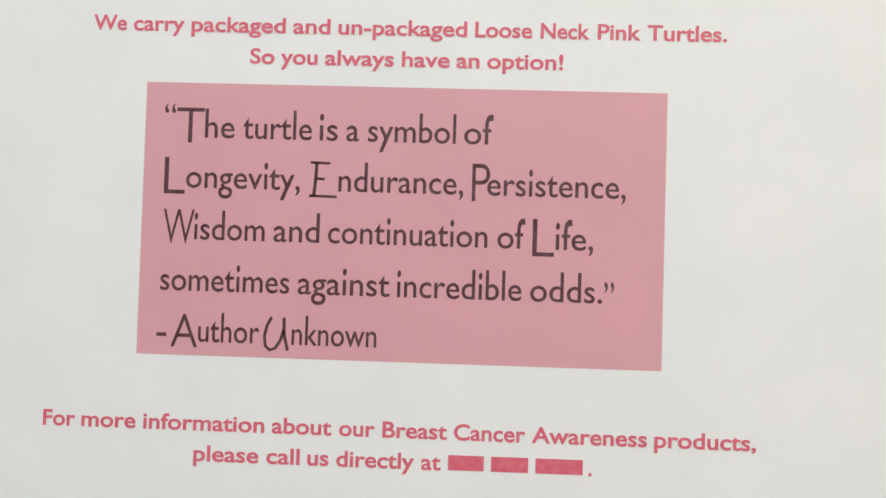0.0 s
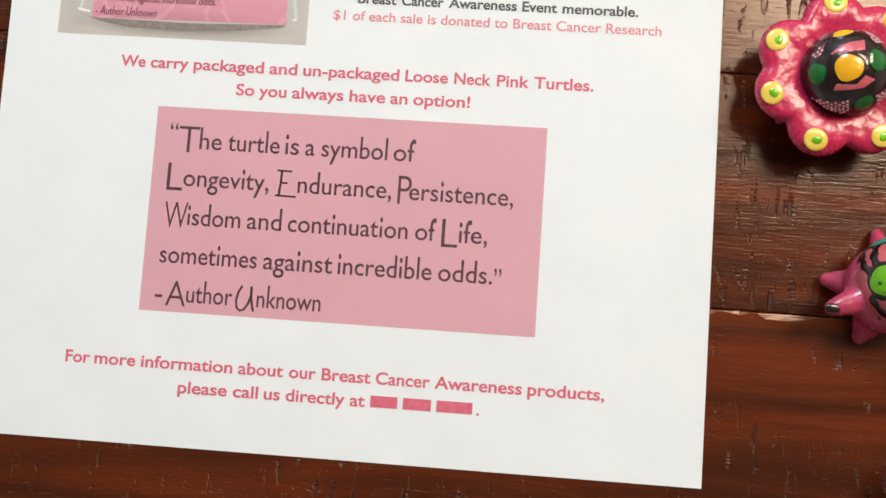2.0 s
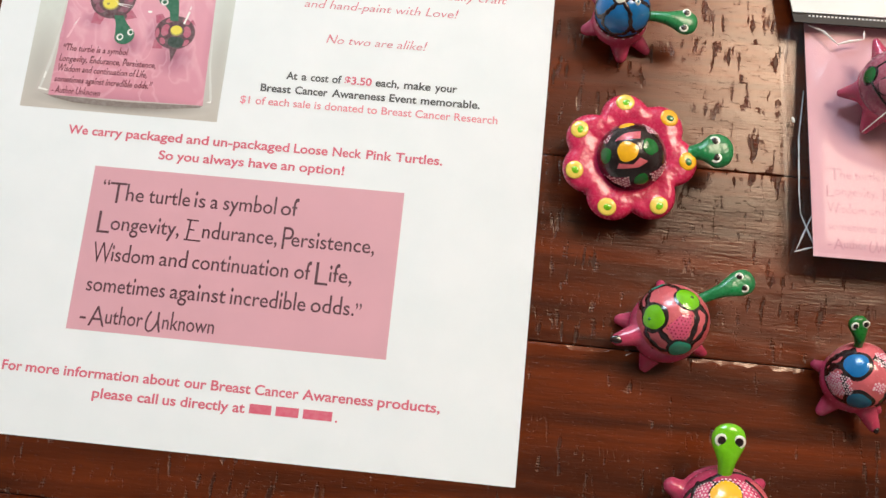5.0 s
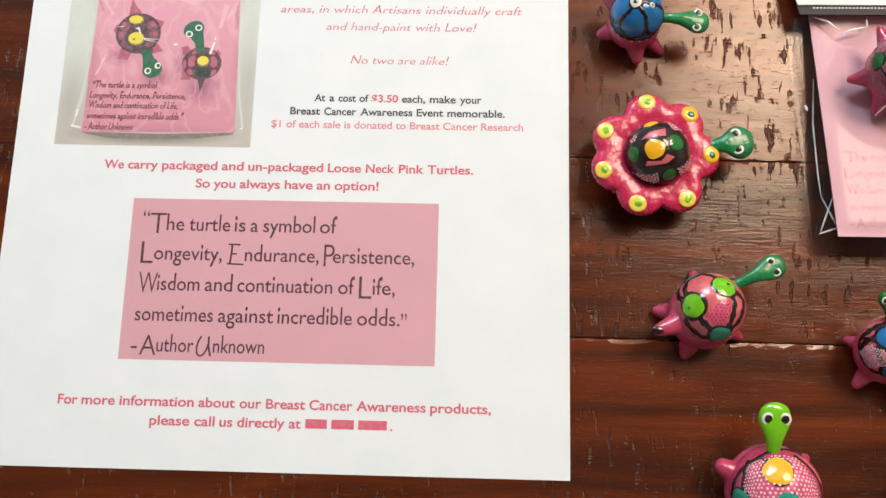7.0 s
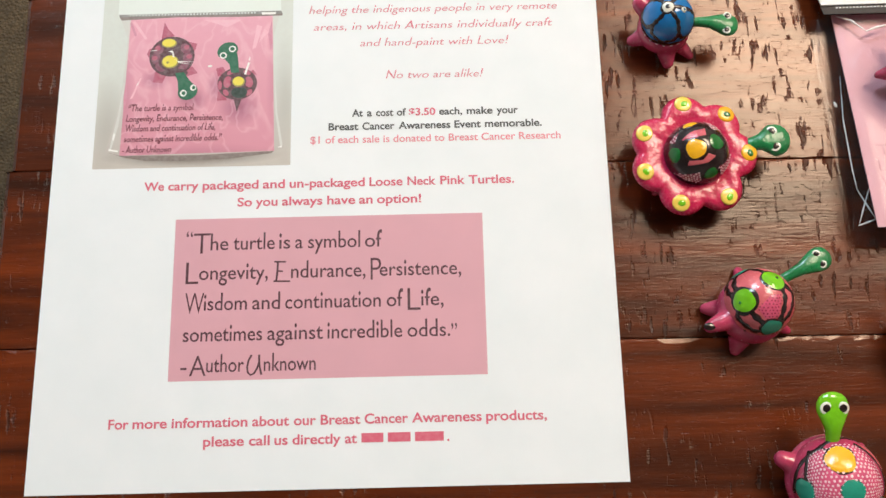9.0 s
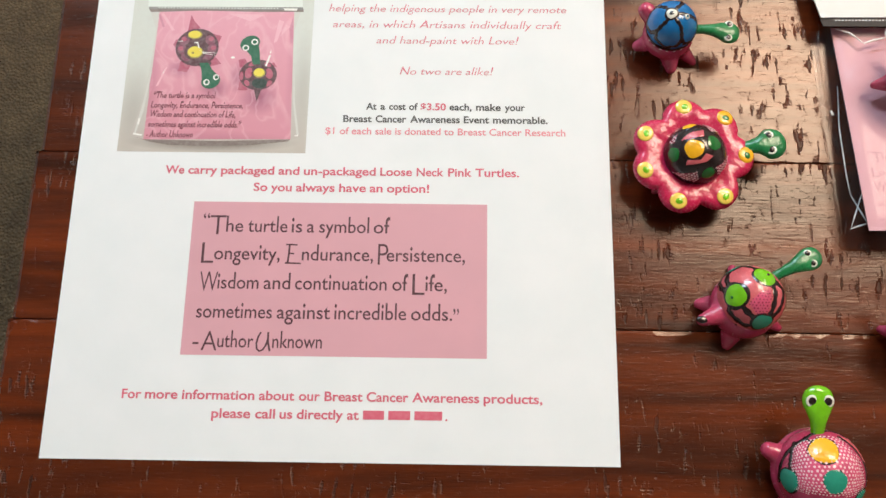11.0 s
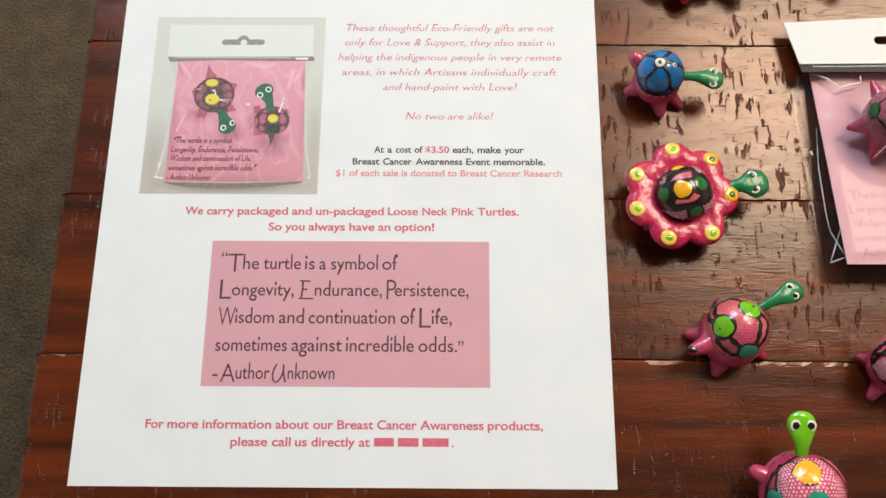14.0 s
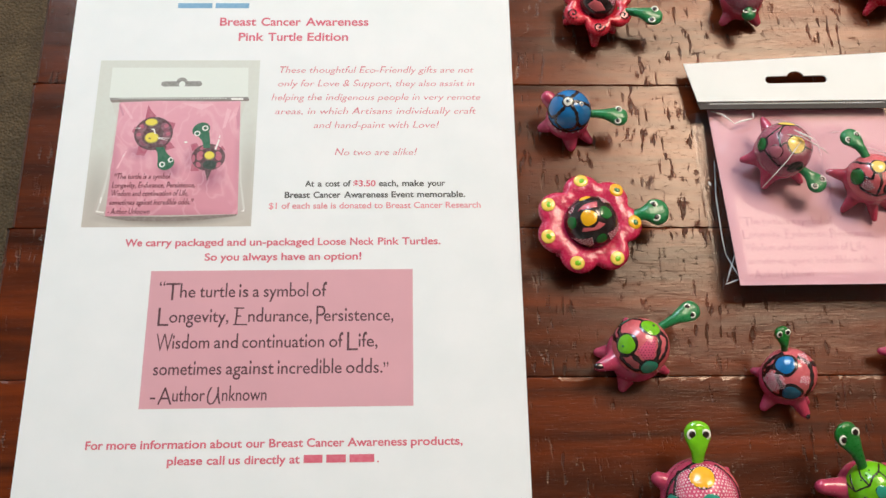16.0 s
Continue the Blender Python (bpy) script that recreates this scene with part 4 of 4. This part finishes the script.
for k in range(9):
    dab(dome, sh, (-150 + 17 * k, -16), 3.2, PALE, 0, 0.3)
head(t, HEAD_GREEN, (9.5, 0.0, 13.5), (22.8, -1.8, 14), 4.5, 2.1, 1.7, 2.9, 0.2, "leaf green head on a loose neck")

# the small turtle with blue spots
t = turtle(326.5, 47.5, "small pink toy turtle with blue spots and lace dots")
turtle_body(t, BODY_PINK, ((0, 0, 8.5), (11.2, 11.2, 8)), [((7.0, -14.8, 8), 4.2, 2.2), ((-11.0, 4.6, 3.5), 3.6, 1.8), ((-8.4, -11, 3), 4.4, 2.2), ((11, -9, 2), 3.4, 1.6), ((9, 10, 1.8), 3.4, 1.6)])
dome, sh = shell(t, SALMON, (0.3, 1.4, 13), (11.2, 11.2, 11), "salmon shell with blue spots")
field(dome, sh, [(179, 30), (-160, 52), (-128, 40), (-140, 0), (-172, -4)], CANDY, 0.12, PALE, 5.0, 1.9)
field(dome, sh, [(87, 55), (60, 39), (25, 62), (56, 77)], CANDY, 0.12, PALE, 5.0, 1.9)
for stops in (((155, 59), (-170, 40), (-135, 34), (-107, 30)), ((87, 60), (25, 62), (-46, 45), (-69, 21)), ((155, 59), (170, 20), (-171, -6), (-130, -2), (-107, 30)), ((25, 62), (20, 30), (15, 5)), ((-69, 21), (-40, 10), (0, 6)), ((120, 40), (150, 20), (170, -4), (-150, -8)), ((60, 30), (30, 12), (-20, 4), (-60, -2))):
    stroke(dome, sh, *stops, width=2.6)
field(dome, sh, [(-100, 62), (-60, 50), (-40, 62), (-80, 76)], CANDY, 0.12, PALE, 5.0, 1.9)
dab(dome, sh, (155, 59), 20, BLUE, 9)
dab(dome, sh, (-107, 30), 19, SEA_BLUE, 9)
# black ball in place of the dark inside of the tail hole
hole = bmesh.new()
ball(hole, (7.4 * MM, -16.0 * MM, 9.0 * MM), (1.0 * MM, 1.3 * MM, 1.0 * MM), 16, 10)
part("tail_hole", hole, BLACK, t)
head(t, DEEP_GREEN, (-2.6, 10, 17.5), (-4.4, 17, 22), 3.2, 2.0, 1.5, 1.7, -0.6, "deep green head on a loose neck")

# the green-shelled turtle
t = turtle(354, 1, "pink toy turtle with lime green shell and black vines")
turtle_body(t, BODY_PINK, ((0, 0, 9), (12.5, 12.5, 8.5)), [((-20.0, 1.5, 12), 5, 3.0), ((-10, -14, 2), 4, 1.8), ((12, -12, 2), 4, 1.8), ((13, 10, 2), 4, 1.8)])
dome, sh = shell(t, LIME, (0, 0.5, 14), (10.8, 10.8, 10), "lime green shell with black vine lines")
for stops in (((110, 8), (130, 23), (150, 40), (175, 60)), ((175, 60), (-171, 27), (170, 5)), ((175, 60), (133, 61), (96, 56), (80, 30)), ((-152, 40), (-120, 55), (-60, 60)), ((96, 56), (60, 70), (0, 60)), ((150, 10), (165, 18), (-171, 27))):
    stroke(dome, sh, *stops, width=0.8)
for at in ((140, 48), (120, 45), (160, 42), (110, 62)):
    dab(dome, sh, at, 2.0, BLACK, 0, 0.3)
dab(dome, sh, (-120, 78), 13, TEAL, 2)
head(t, DEEP_GREEN, (-4.5, 8, 18), (-12.2, 21.0, 24), 5.2, 2.0, 2.2, 2.9, 0.3, "deep green head on a loose neck")

# the red star-brimmed turtle
t = turtle(258, 233, "red toy turtle with swirled star-shaped brim")
turtle_body(t, RIM_RED, ((0, 0, 7.5), (10, 10, 6.5)), [((-1, -17.0, 3), 4.4, 2.2), ((-14, -4, 2), 4, 2), ((9, -9, 2), 4, 2), ((10, 12, 1.8), 3.4, 1.6)])
brim = petals(t, (20, 92, 155, -152, -92, -32), 12.0, 6.4, 7, 11.5, 13.8, 13.2, RIM_RED, "glossy red scalloped brim")
for a in (-152, -92, -32, 20, 155):
    for k in range(16):
        swirl = radians(a + 30 * k)
        r = 0.4 + 0.17 * k
        flat_dab(brim, 14.2 * math.cos(radians(a)) + r * math.cos(swirl), 14.2 * math.sin(radians(a)) + r * math.sin(swirl), 13.75, 0.45, BLACK, 0.5)
dome, sh = shell(t, BLACK, (0.3, 0, 12.5), (8.8, 8.8, 8.6), "black shell with salmon fields")
field(dome, sh, [(-150, 30), (-110, 24), (-70, 30), (-90, 58), (-140, 60)], SALMON)
field(dome, sh, [(-40, 30), (0, 26), (20, 55), (-50, 62)], PLUM, 0.09, PALE, 7.5, 2.4)
field(dome, sh, [(140, 30), (180, 28), (170, 60), (120, 60)], SALMON)
dab(dome, sh, (-100, 84), 15, RIM_RED, 5)
head(t, HEAD_GREEN, (13, -4.5, 12), (26.2, -8.8, 14), 4.6, 2.2, 1.9, 3.0, 0.0, "leaf green head on a loose neck")

# three more turtles that only show in part
t = turtle(331, 237, "rose toy turtle lowering its small green head")
turtle_body(t, BODY_ROSE, ((0, 0, 9), (10.5, 10.5, 8)), [((-8.5, -9.5, 4), 4.2, 2.2), ((8.5, -9.5, 4), 4.2, 2.2), ((-11, 10, 2), 3.4, 1.6), ((11, 10, 2), 3.4, 1.6)])
dome, sh = shell(t, MAUVE, (0, 1, 13), (10, 10, 9.5), "mauve shell with orange spots")
dab(dome, sh, (-90, 60), 15, ORANGE, 5)
dab(dome, sh, (30, 50), 15, GREEN, 5)
dab(dome, sh, (150, 50), 15, GREEN, 5)
stroke(dome, sh, (-90, 60), (-30, 50), (30, 50), width=1.2)
stroke(dome, sh, (-90, 60), (-150, 50), (150, 50), width=1.2)
head(t, HEAD_GREEN, (0.2, -8, 12), (0.6, -11.2, 13.5), 3.4, 2.6, 1.5, 1.9, -0.4, "leaf green head tucked close")
for x, y, turn_to, mat, tone in ((391, 58, 1, BODY_PINK, "pink toy turtle with teal spots beside the others"), (407, 246, -1, RIM_RED, "red toy turtle with orange spots beside the others")):
    t = turtle(x, y, tone)
    turtle_body(t, mat, ((0, 0, 9), (11.5, 11.5, 8)), [((-19.5, 1.5, 7), 4, 1.8), ((-10, -12, 2), 3.6, 1.7), ((10, -12, 2), 3.6, 1.7), ((10, 12, 2), 3.6, 1.7), ((-10, 12, 2), 3.6, 1.7)])
    dome, sh = shell(t, SALMON, (1, 0, 13), (11, 11, 10.5), "salmon shell with painted spots")
    for a in (0, 120, -120):
        dab(dome, sh, (a, 45), 16, TEAL if turn_to > 0 else ORANGE, 5)
    stroke(dome, sh, (0, 45), (60, 20), (120, 45), (180, 20), (-120, 45), (-60, 20), (0, 45), width=1.3)
    head(t, HEAD_GREEN, (8, 6, 14), (19, 12, 17), 4.2, 2.0, 1.6, 2.1, 0.0, "leaf green head on a loose neck")

# ---- the bag ----
CARD = 13.0


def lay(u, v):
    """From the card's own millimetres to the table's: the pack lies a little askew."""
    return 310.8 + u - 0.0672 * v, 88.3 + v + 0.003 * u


pack = thing("retail_pack", 0, 0, TOP, "clear plastic hang bag with pink card and white header", "retail bag")


def card_mesh(outline, z, thick):
    bm = flat([tuple(c * MM for c in lay(u, v)) for u, v in outline], z * MM)
    made = bmesh.ops.extrude_face_region(bm, geom=bm.faces[:])
    bmesh.ops.translate(bm, vec=(0, 0, -thick * MM), verts=[g for g in made["geom"] if isinstance(g, bmesh.types.BMVert)])
    bmesh.ops.recalc_face_normals(bm, faces=bm.faces[:])
    return bm


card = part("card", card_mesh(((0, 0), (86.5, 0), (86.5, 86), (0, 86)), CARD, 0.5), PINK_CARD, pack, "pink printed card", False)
CARD_INK = ink("faint_card_ink", srgb(180, 116, 134), 0.25)
for y, words, capitals in QUOTE:
    bm = bmesh.new()
    for text, x0, x1 in words:
        word(bm, text, x0, x1, y, 0.0, low=3.35, high=6.9, weight=0.0)
    for text, x0, x1, y0, y1 in capitals:
        capital(bm, text, x0, x1, y0, y1, 0.0, 0.0)
    for v in bm.verts:
        u, w = (v.co.x / MM - 53.5) * 0.575 + 5.0, (v.co.y / MM - 42.4) * 0.53 + 3.5
        x, yy = lay(u, w)
        v.co = Vector((x * MM, yy * MM, (CARD + 0.08) * MM))
    part("text_line", bm, CARD_INK, card, "", False)


def header_mesh(outer, dx, dy, z):
    """A leaf of the white header with its hanging hole, moved by dx and dy."""
    curve = bpy.data.curves.new("header", "CURVE")
    curve.dimensions, curve.fill_mode, curve.extrude = "2D", "BOTH", 0.0003
    slot = []
    for a in range(90, 271, 15):
        slot.append((337.2 + dx + 2.0 * math.cos(radians(a)), 189.4 + dy + 2.0 * math.sin(radians(a))))
    for a in range(-90, 91, 15):
        slot.append((363.4 + dx + 2.0 * math.cos(radians(a)), 189.9 + dy + 2.0 * math.sin(radians(a))))
    for a in range(20, 161, 14):
        slot.append((350.3 + dx + 4.4 * math.cos(radians(a)), 190.3 + dy + 3.9 * math.sin(radians(a))))
    for points in (outer, slot):
        line = curve.splines.new("POLY")
        line.points.add(len(points) - 1)
        for p, (x, y) in zip(line.points, points):
            p.co = (x * MM, y * MM, 0, 1)
        line.use_cyclic_u = True
    ob = new("header", curve)
    graph = bpy.context.evaluated_depsgraph_get()
    graph.update()
    mesh = bpy.data.meshes.new_from_object(ob.evaluated_get(graph))
    bm = bmesh.new()
    bm.from_mesh(mesh)
    bpy.data.objects.remove(ob)
    bpy.data.curves.remove(curve)
    bpy.data.meshes.remove(mesh)
    bmesh.ops.translate(bm, vec=(0, 0, z * MM), verts=bm.verts[:])
    return bm


part("header", header_mesh([(296.1, 198.2), (301.0, 177.6), (398.5, 178.6), (402.5, 205.0)], 0, 0, 14.6), HEADER_CARD, pack, "white folded header card with hanging hole", False)
back_leaf = flat([(x * MM, y * MM) for x, y in ((302, 183), (303.0, 177.6), (396, 178.6), (397, 184))], 12.0 * MM)
part("header_back", back_leaf, HEADER_CARD, pack, "", False)
bm = flat([(x * MM, y * MM) for x, y in ((301.0, 177.4), (398.5, 178.4), (398.8, 174.6), (302.0, 174.0))], 14.2 * MM)
made = bmesh.ops.extrude_face_region(bm, geom=bm.faces[:])
bmesh.ops.translate(bm, vec=(0, 0, -0.5 * MM), verts=[g for g in made["geom"] if isinstance(g, bmesh.types.BMVert)])
part("seal_strip", bm, SEAL, pack, "dark glossy seal strip", False)
ticks = bmesh.new()
for k in range(64):
    x = 307 + 1.38 * k
    bar(ticks, x, x + 0.75, 176.4 + 0.01 * (x - 302), 177.0 + 0.01 * (x - 302), 14.25 * MM)
part("heat_seal", ticks, HEADER_CARD, pack, "white stitched heat seal marks", False)

PEAKS = ((334.0, 145.5, 15.0, 37.5), (345.0, 129.0, 8.0, 30.5), (372.5, 133.0, 14.0, 36.5), (363.0, 149.0, 8.0, 33.0))


def film_height(x, y, u, v):
    z = CARD + 1.6
    for px, py, wide, top in PEAKS:
        d = math.hypot(x - px, y - py) / wide
        z = max(z, CARD + 1.2 + (top - CARD - 1.2) * max(0.0, min(1.0, 1.55 - d)) ** 0.9) if d < 1.55 else z
    edge = min(u + 6, 95 - u, v + 5, 1e9)
    z = z - max(0.0, 8 - edge) * 0.9
    fold = 0.25 * noise.noise(Vector((x * 0.08, y * 0.05, 3)))
    return max(z + fold, 4.0 if edge < 5 else CARD + 0.5)


def film_mesh():
    bm, rows = bmesh.new(), []
    nu, nv = 104, 96
    for j in range(nv + 1):
        row = []
        for i in range(nu + 1):
            u, v = -6 + 101 * i / nu, -5 + 91.5 * j / nv
            x, y = lay(u, v)
            row.append(bm.verts.new((x * MM, y * MM, film_height(x, y, u, v) * MM)))
        rows.append(row)
    for j in range(nv):
        for i in range(nu):
            bm.faces.new((rows[j][i], rows[j][i + 1], rows[j + 1][i + 1], rows[j + 1][i]))
    for _ in range(14):
        bmesh.ops.smooth_vert(bm, verts=[v for v in bm.verts if not v.is_boundary], factor=0.5, use_axis_z=True)
    return bm


part("film", film_mesh(), FILM, pack, "clear crinkled plastic film").visible_shadow = False


def back_film():
    """The underside of the bag: a pillow that bears on the table."""
    bm, rows = bmesh.new(), []
    for inset, z in ((0, 4.2), (3, 1.6), (10, 0.3), (40, 0.25)):
        row = []
        for u, v in ((-8 + inset, -5 + inset), (95 - inset, -5 + inset), (95 - inset, 86 - inset), (-8 + inset, 86 - inset)):
            x, y = lay(u, v)
            row.append(bm.verts.new((x * MM, y * MM, z * MM)))
        rows.append(row)
    for a, b in zip(rows, rows[1:]):
        for k in range(4):
            bm.faces.new((a[k], a[(k + 1) % 4], b[(k + 1) % 4], b[k]))
    bm.faces.new(rows[-1])
    return bm


part("back_film", back_film(), FILM, pack, "clear plastic film", False).visible_shadow = False

# white strips in place of glints on the film's creases: stops in millimetres
SHEEN_WHITE = lacquer("film_crease", srgb(240, 236, 236), 0.12, 0.05)


def sheen_streak(stops, wide):
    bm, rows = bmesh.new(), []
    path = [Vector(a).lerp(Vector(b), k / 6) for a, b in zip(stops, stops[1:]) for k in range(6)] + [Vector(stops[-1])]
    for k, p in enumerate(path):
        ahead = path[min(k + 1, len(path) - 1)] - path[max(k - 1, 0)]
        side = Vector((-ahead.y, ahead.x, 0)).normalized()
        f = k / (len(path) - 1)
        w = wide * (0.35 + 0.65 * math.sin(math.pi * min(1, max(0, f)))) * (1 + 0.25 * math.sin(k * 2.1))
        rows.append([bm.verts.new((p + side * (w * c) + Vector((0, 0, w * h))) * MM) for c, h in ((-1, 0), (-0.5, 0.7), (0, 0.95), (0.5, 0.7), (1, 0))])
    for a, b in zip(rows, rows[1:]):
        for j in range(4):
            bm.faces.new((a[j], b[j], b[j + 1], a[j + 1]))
    part("film_crease", bm, SHEEN_WHITE, pack)


sheen_streak(((320.5, 128.5, 27), (329.5, 137.5, 35), (336.0, 146.0, 39.5)), 0.22)
sheen_streak(((330.0, 149.0, 38.5), (336.0, 147.2, 39.6), (346.0, 143.0, 36), (350.0, 141.8, 33)), 0.30)
sheen_streak(((333.0, 151.0, 39), (336.5, 148.2, 40), (341.5, 146.0, 39)), 0.55)
sheen_streak(((305.8, 172.6, 15), (311.0, 170.2, 16), (316.5, 164.8, 16.5)), 0.45)
sheen_streak(((316.0, 165.2, 16.5), (320.0, 166.6, 16.5), (325.5, 168.0, 16.5)), 0.55)
sheen_streak(((325.5, 168.0, 16.5), (325.8, 171.5, 16)), 0.35)
sheen_streak(((307.4, 150.0, 8), (306.2, 132.0, 8), (306.9, 112.0, 8), (307.6, 104.0, 8)), 0.28)
sheen_streak(((307.6, 104.0, 8), (312.4, 92.5, 9)), 0.30)
sheen_streak(((311.8, 104.5, 9), (306.6, 91.0, 8)), 0.30)
sheen_streak(((306.0, 90.2, 8), (312.2, 92.2, 9)), 0.36)
sheen_streak(((303.6, 139.4, 8), (304.4, 137.2, 8)), 0.6)

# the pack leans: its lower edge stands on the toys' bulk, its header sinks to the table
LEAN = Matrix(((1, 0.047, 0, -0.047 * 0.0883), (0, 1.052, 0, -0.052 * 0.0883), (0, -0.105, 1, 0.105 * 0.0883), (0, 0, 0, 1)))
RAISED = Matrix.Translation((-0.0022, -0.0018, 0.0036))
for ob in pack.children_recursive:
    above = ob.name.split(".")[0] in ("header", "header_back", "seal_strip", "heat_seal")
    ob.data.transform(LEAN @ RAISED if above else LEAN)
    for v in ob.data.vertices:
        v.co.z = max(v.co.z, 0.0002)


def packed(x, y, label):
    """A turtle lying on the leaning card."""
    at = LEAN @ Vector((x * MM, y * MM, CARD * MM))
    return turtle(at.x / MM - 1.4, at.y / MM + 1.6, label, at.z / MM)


t = packed(334.3, 145.6, "mauve toy turtle with yellow spots sealed in plastic bag")
turtle_body(t, BODY_PINK, ((0, 0, 9), (12.2, 12.2, 8.5)), [((-6.0, 17, 10), 4.6, 1.4), ((-16.5, -1.8, 6), 5, 1.6), ((-7.2, -14, 4), 6, 1.9), ((11, -11, 2), 3.8, 1.6), ((13, 9, 3), 3.8, 1.6)])
dome, sh = shell(t, MAUVE, (0, 0, 13), (12.5, 12.5, 11), "mauve shell with yellow spots")
for stops in (((-148, 47), (-160, 70), (-55, 77)), ((176, 23), (150, 45), (100, 50), (86, 34)), ((-148, 60), (150, 60), (86, 34)), ((-148, 30), (176, 23)), ((-55, 77), (-20, 40), (-10, 10)), ((-148, 30), (-120, 25), (-88, 34)), ((86, 34), (40, 30), (-10, 20))):
    stroke(dome, sh, *stops, width=1.0)
dab(dome, sh, (86, 34), 14, YELLOW, 5, wide=1.3)
dab(dome, sh, (-55, 77), 18, YELLOW, 5)
dab(dome, sh, (176, 23), 13, GREEN, 5)
dab(dome, sh, (-148, 47), 13, lacquer("dusty_rose_enamel", srgb(186, 106, 124), 0.25, 0.2), 3)
dab(dome, sh, (-78, 26), 17, BLACK, 0, 0.3, wide=1.2)
head(t, HEAD_GREEN, (6, -9, 13), (12.4, -16.6, 13.5), 4.6, 2.0, 1.8, 2.4, -0.6, "leaf green head on a loose neck")

t = packed(373.6, 132.2, "rose toy turtle with black lines sealed in plastic bag")
turtle_body(t, BODY_ROSE, ((0, 0, 8.5), (11.2, 11.2, 8)), [((-16.5, 5.5, 6), 3.6, 1.6), ((-11, -12, 2.5), 3.8, 1.6), ((2, -17, 4), 3.4, 1.4), ((12, 8, 3), 3.6, 1.6), ((11, -11, 2), 3.6, 1.6)])
dome, sh = shell(t, SALMON, (0, 0, 12), (11, 11, 10), "salmon shell with black lines")
field(dome, sh, [(-150, 50), (-115, 42), (-125, 22), (-150, 28)], PLUM, 0.09, PALE, 5.5, 1.9)
for stops in (((-172, 27), (-140, 55), (144, 74)), ((144, 74), (150, 40), (140, 10)), ((-172, 27), (-140, 20), (-100, 20), (-60, 30)), ((144, 74), (-100, 60), (-100, 20)), ((144, 74), (40, 50), (20, 20))):
    stroke(dome, sh, *stops, width=1.4)
dab(dome, sh, (-172, 27), 18, GREEN, 5)
dab(dome, sh, (144, 78), 15, YELLOW, 6)
dab(dome, sh, (-70, 40), 16, BLACK, 0, 0.3)
head(t, HEAD_GREEN, (-4, 8, 17), (-9.6, 17.2, 17), 4.6, 2.0, 1.7, 2.4, 0.3, "leaf green head on a loose neck")
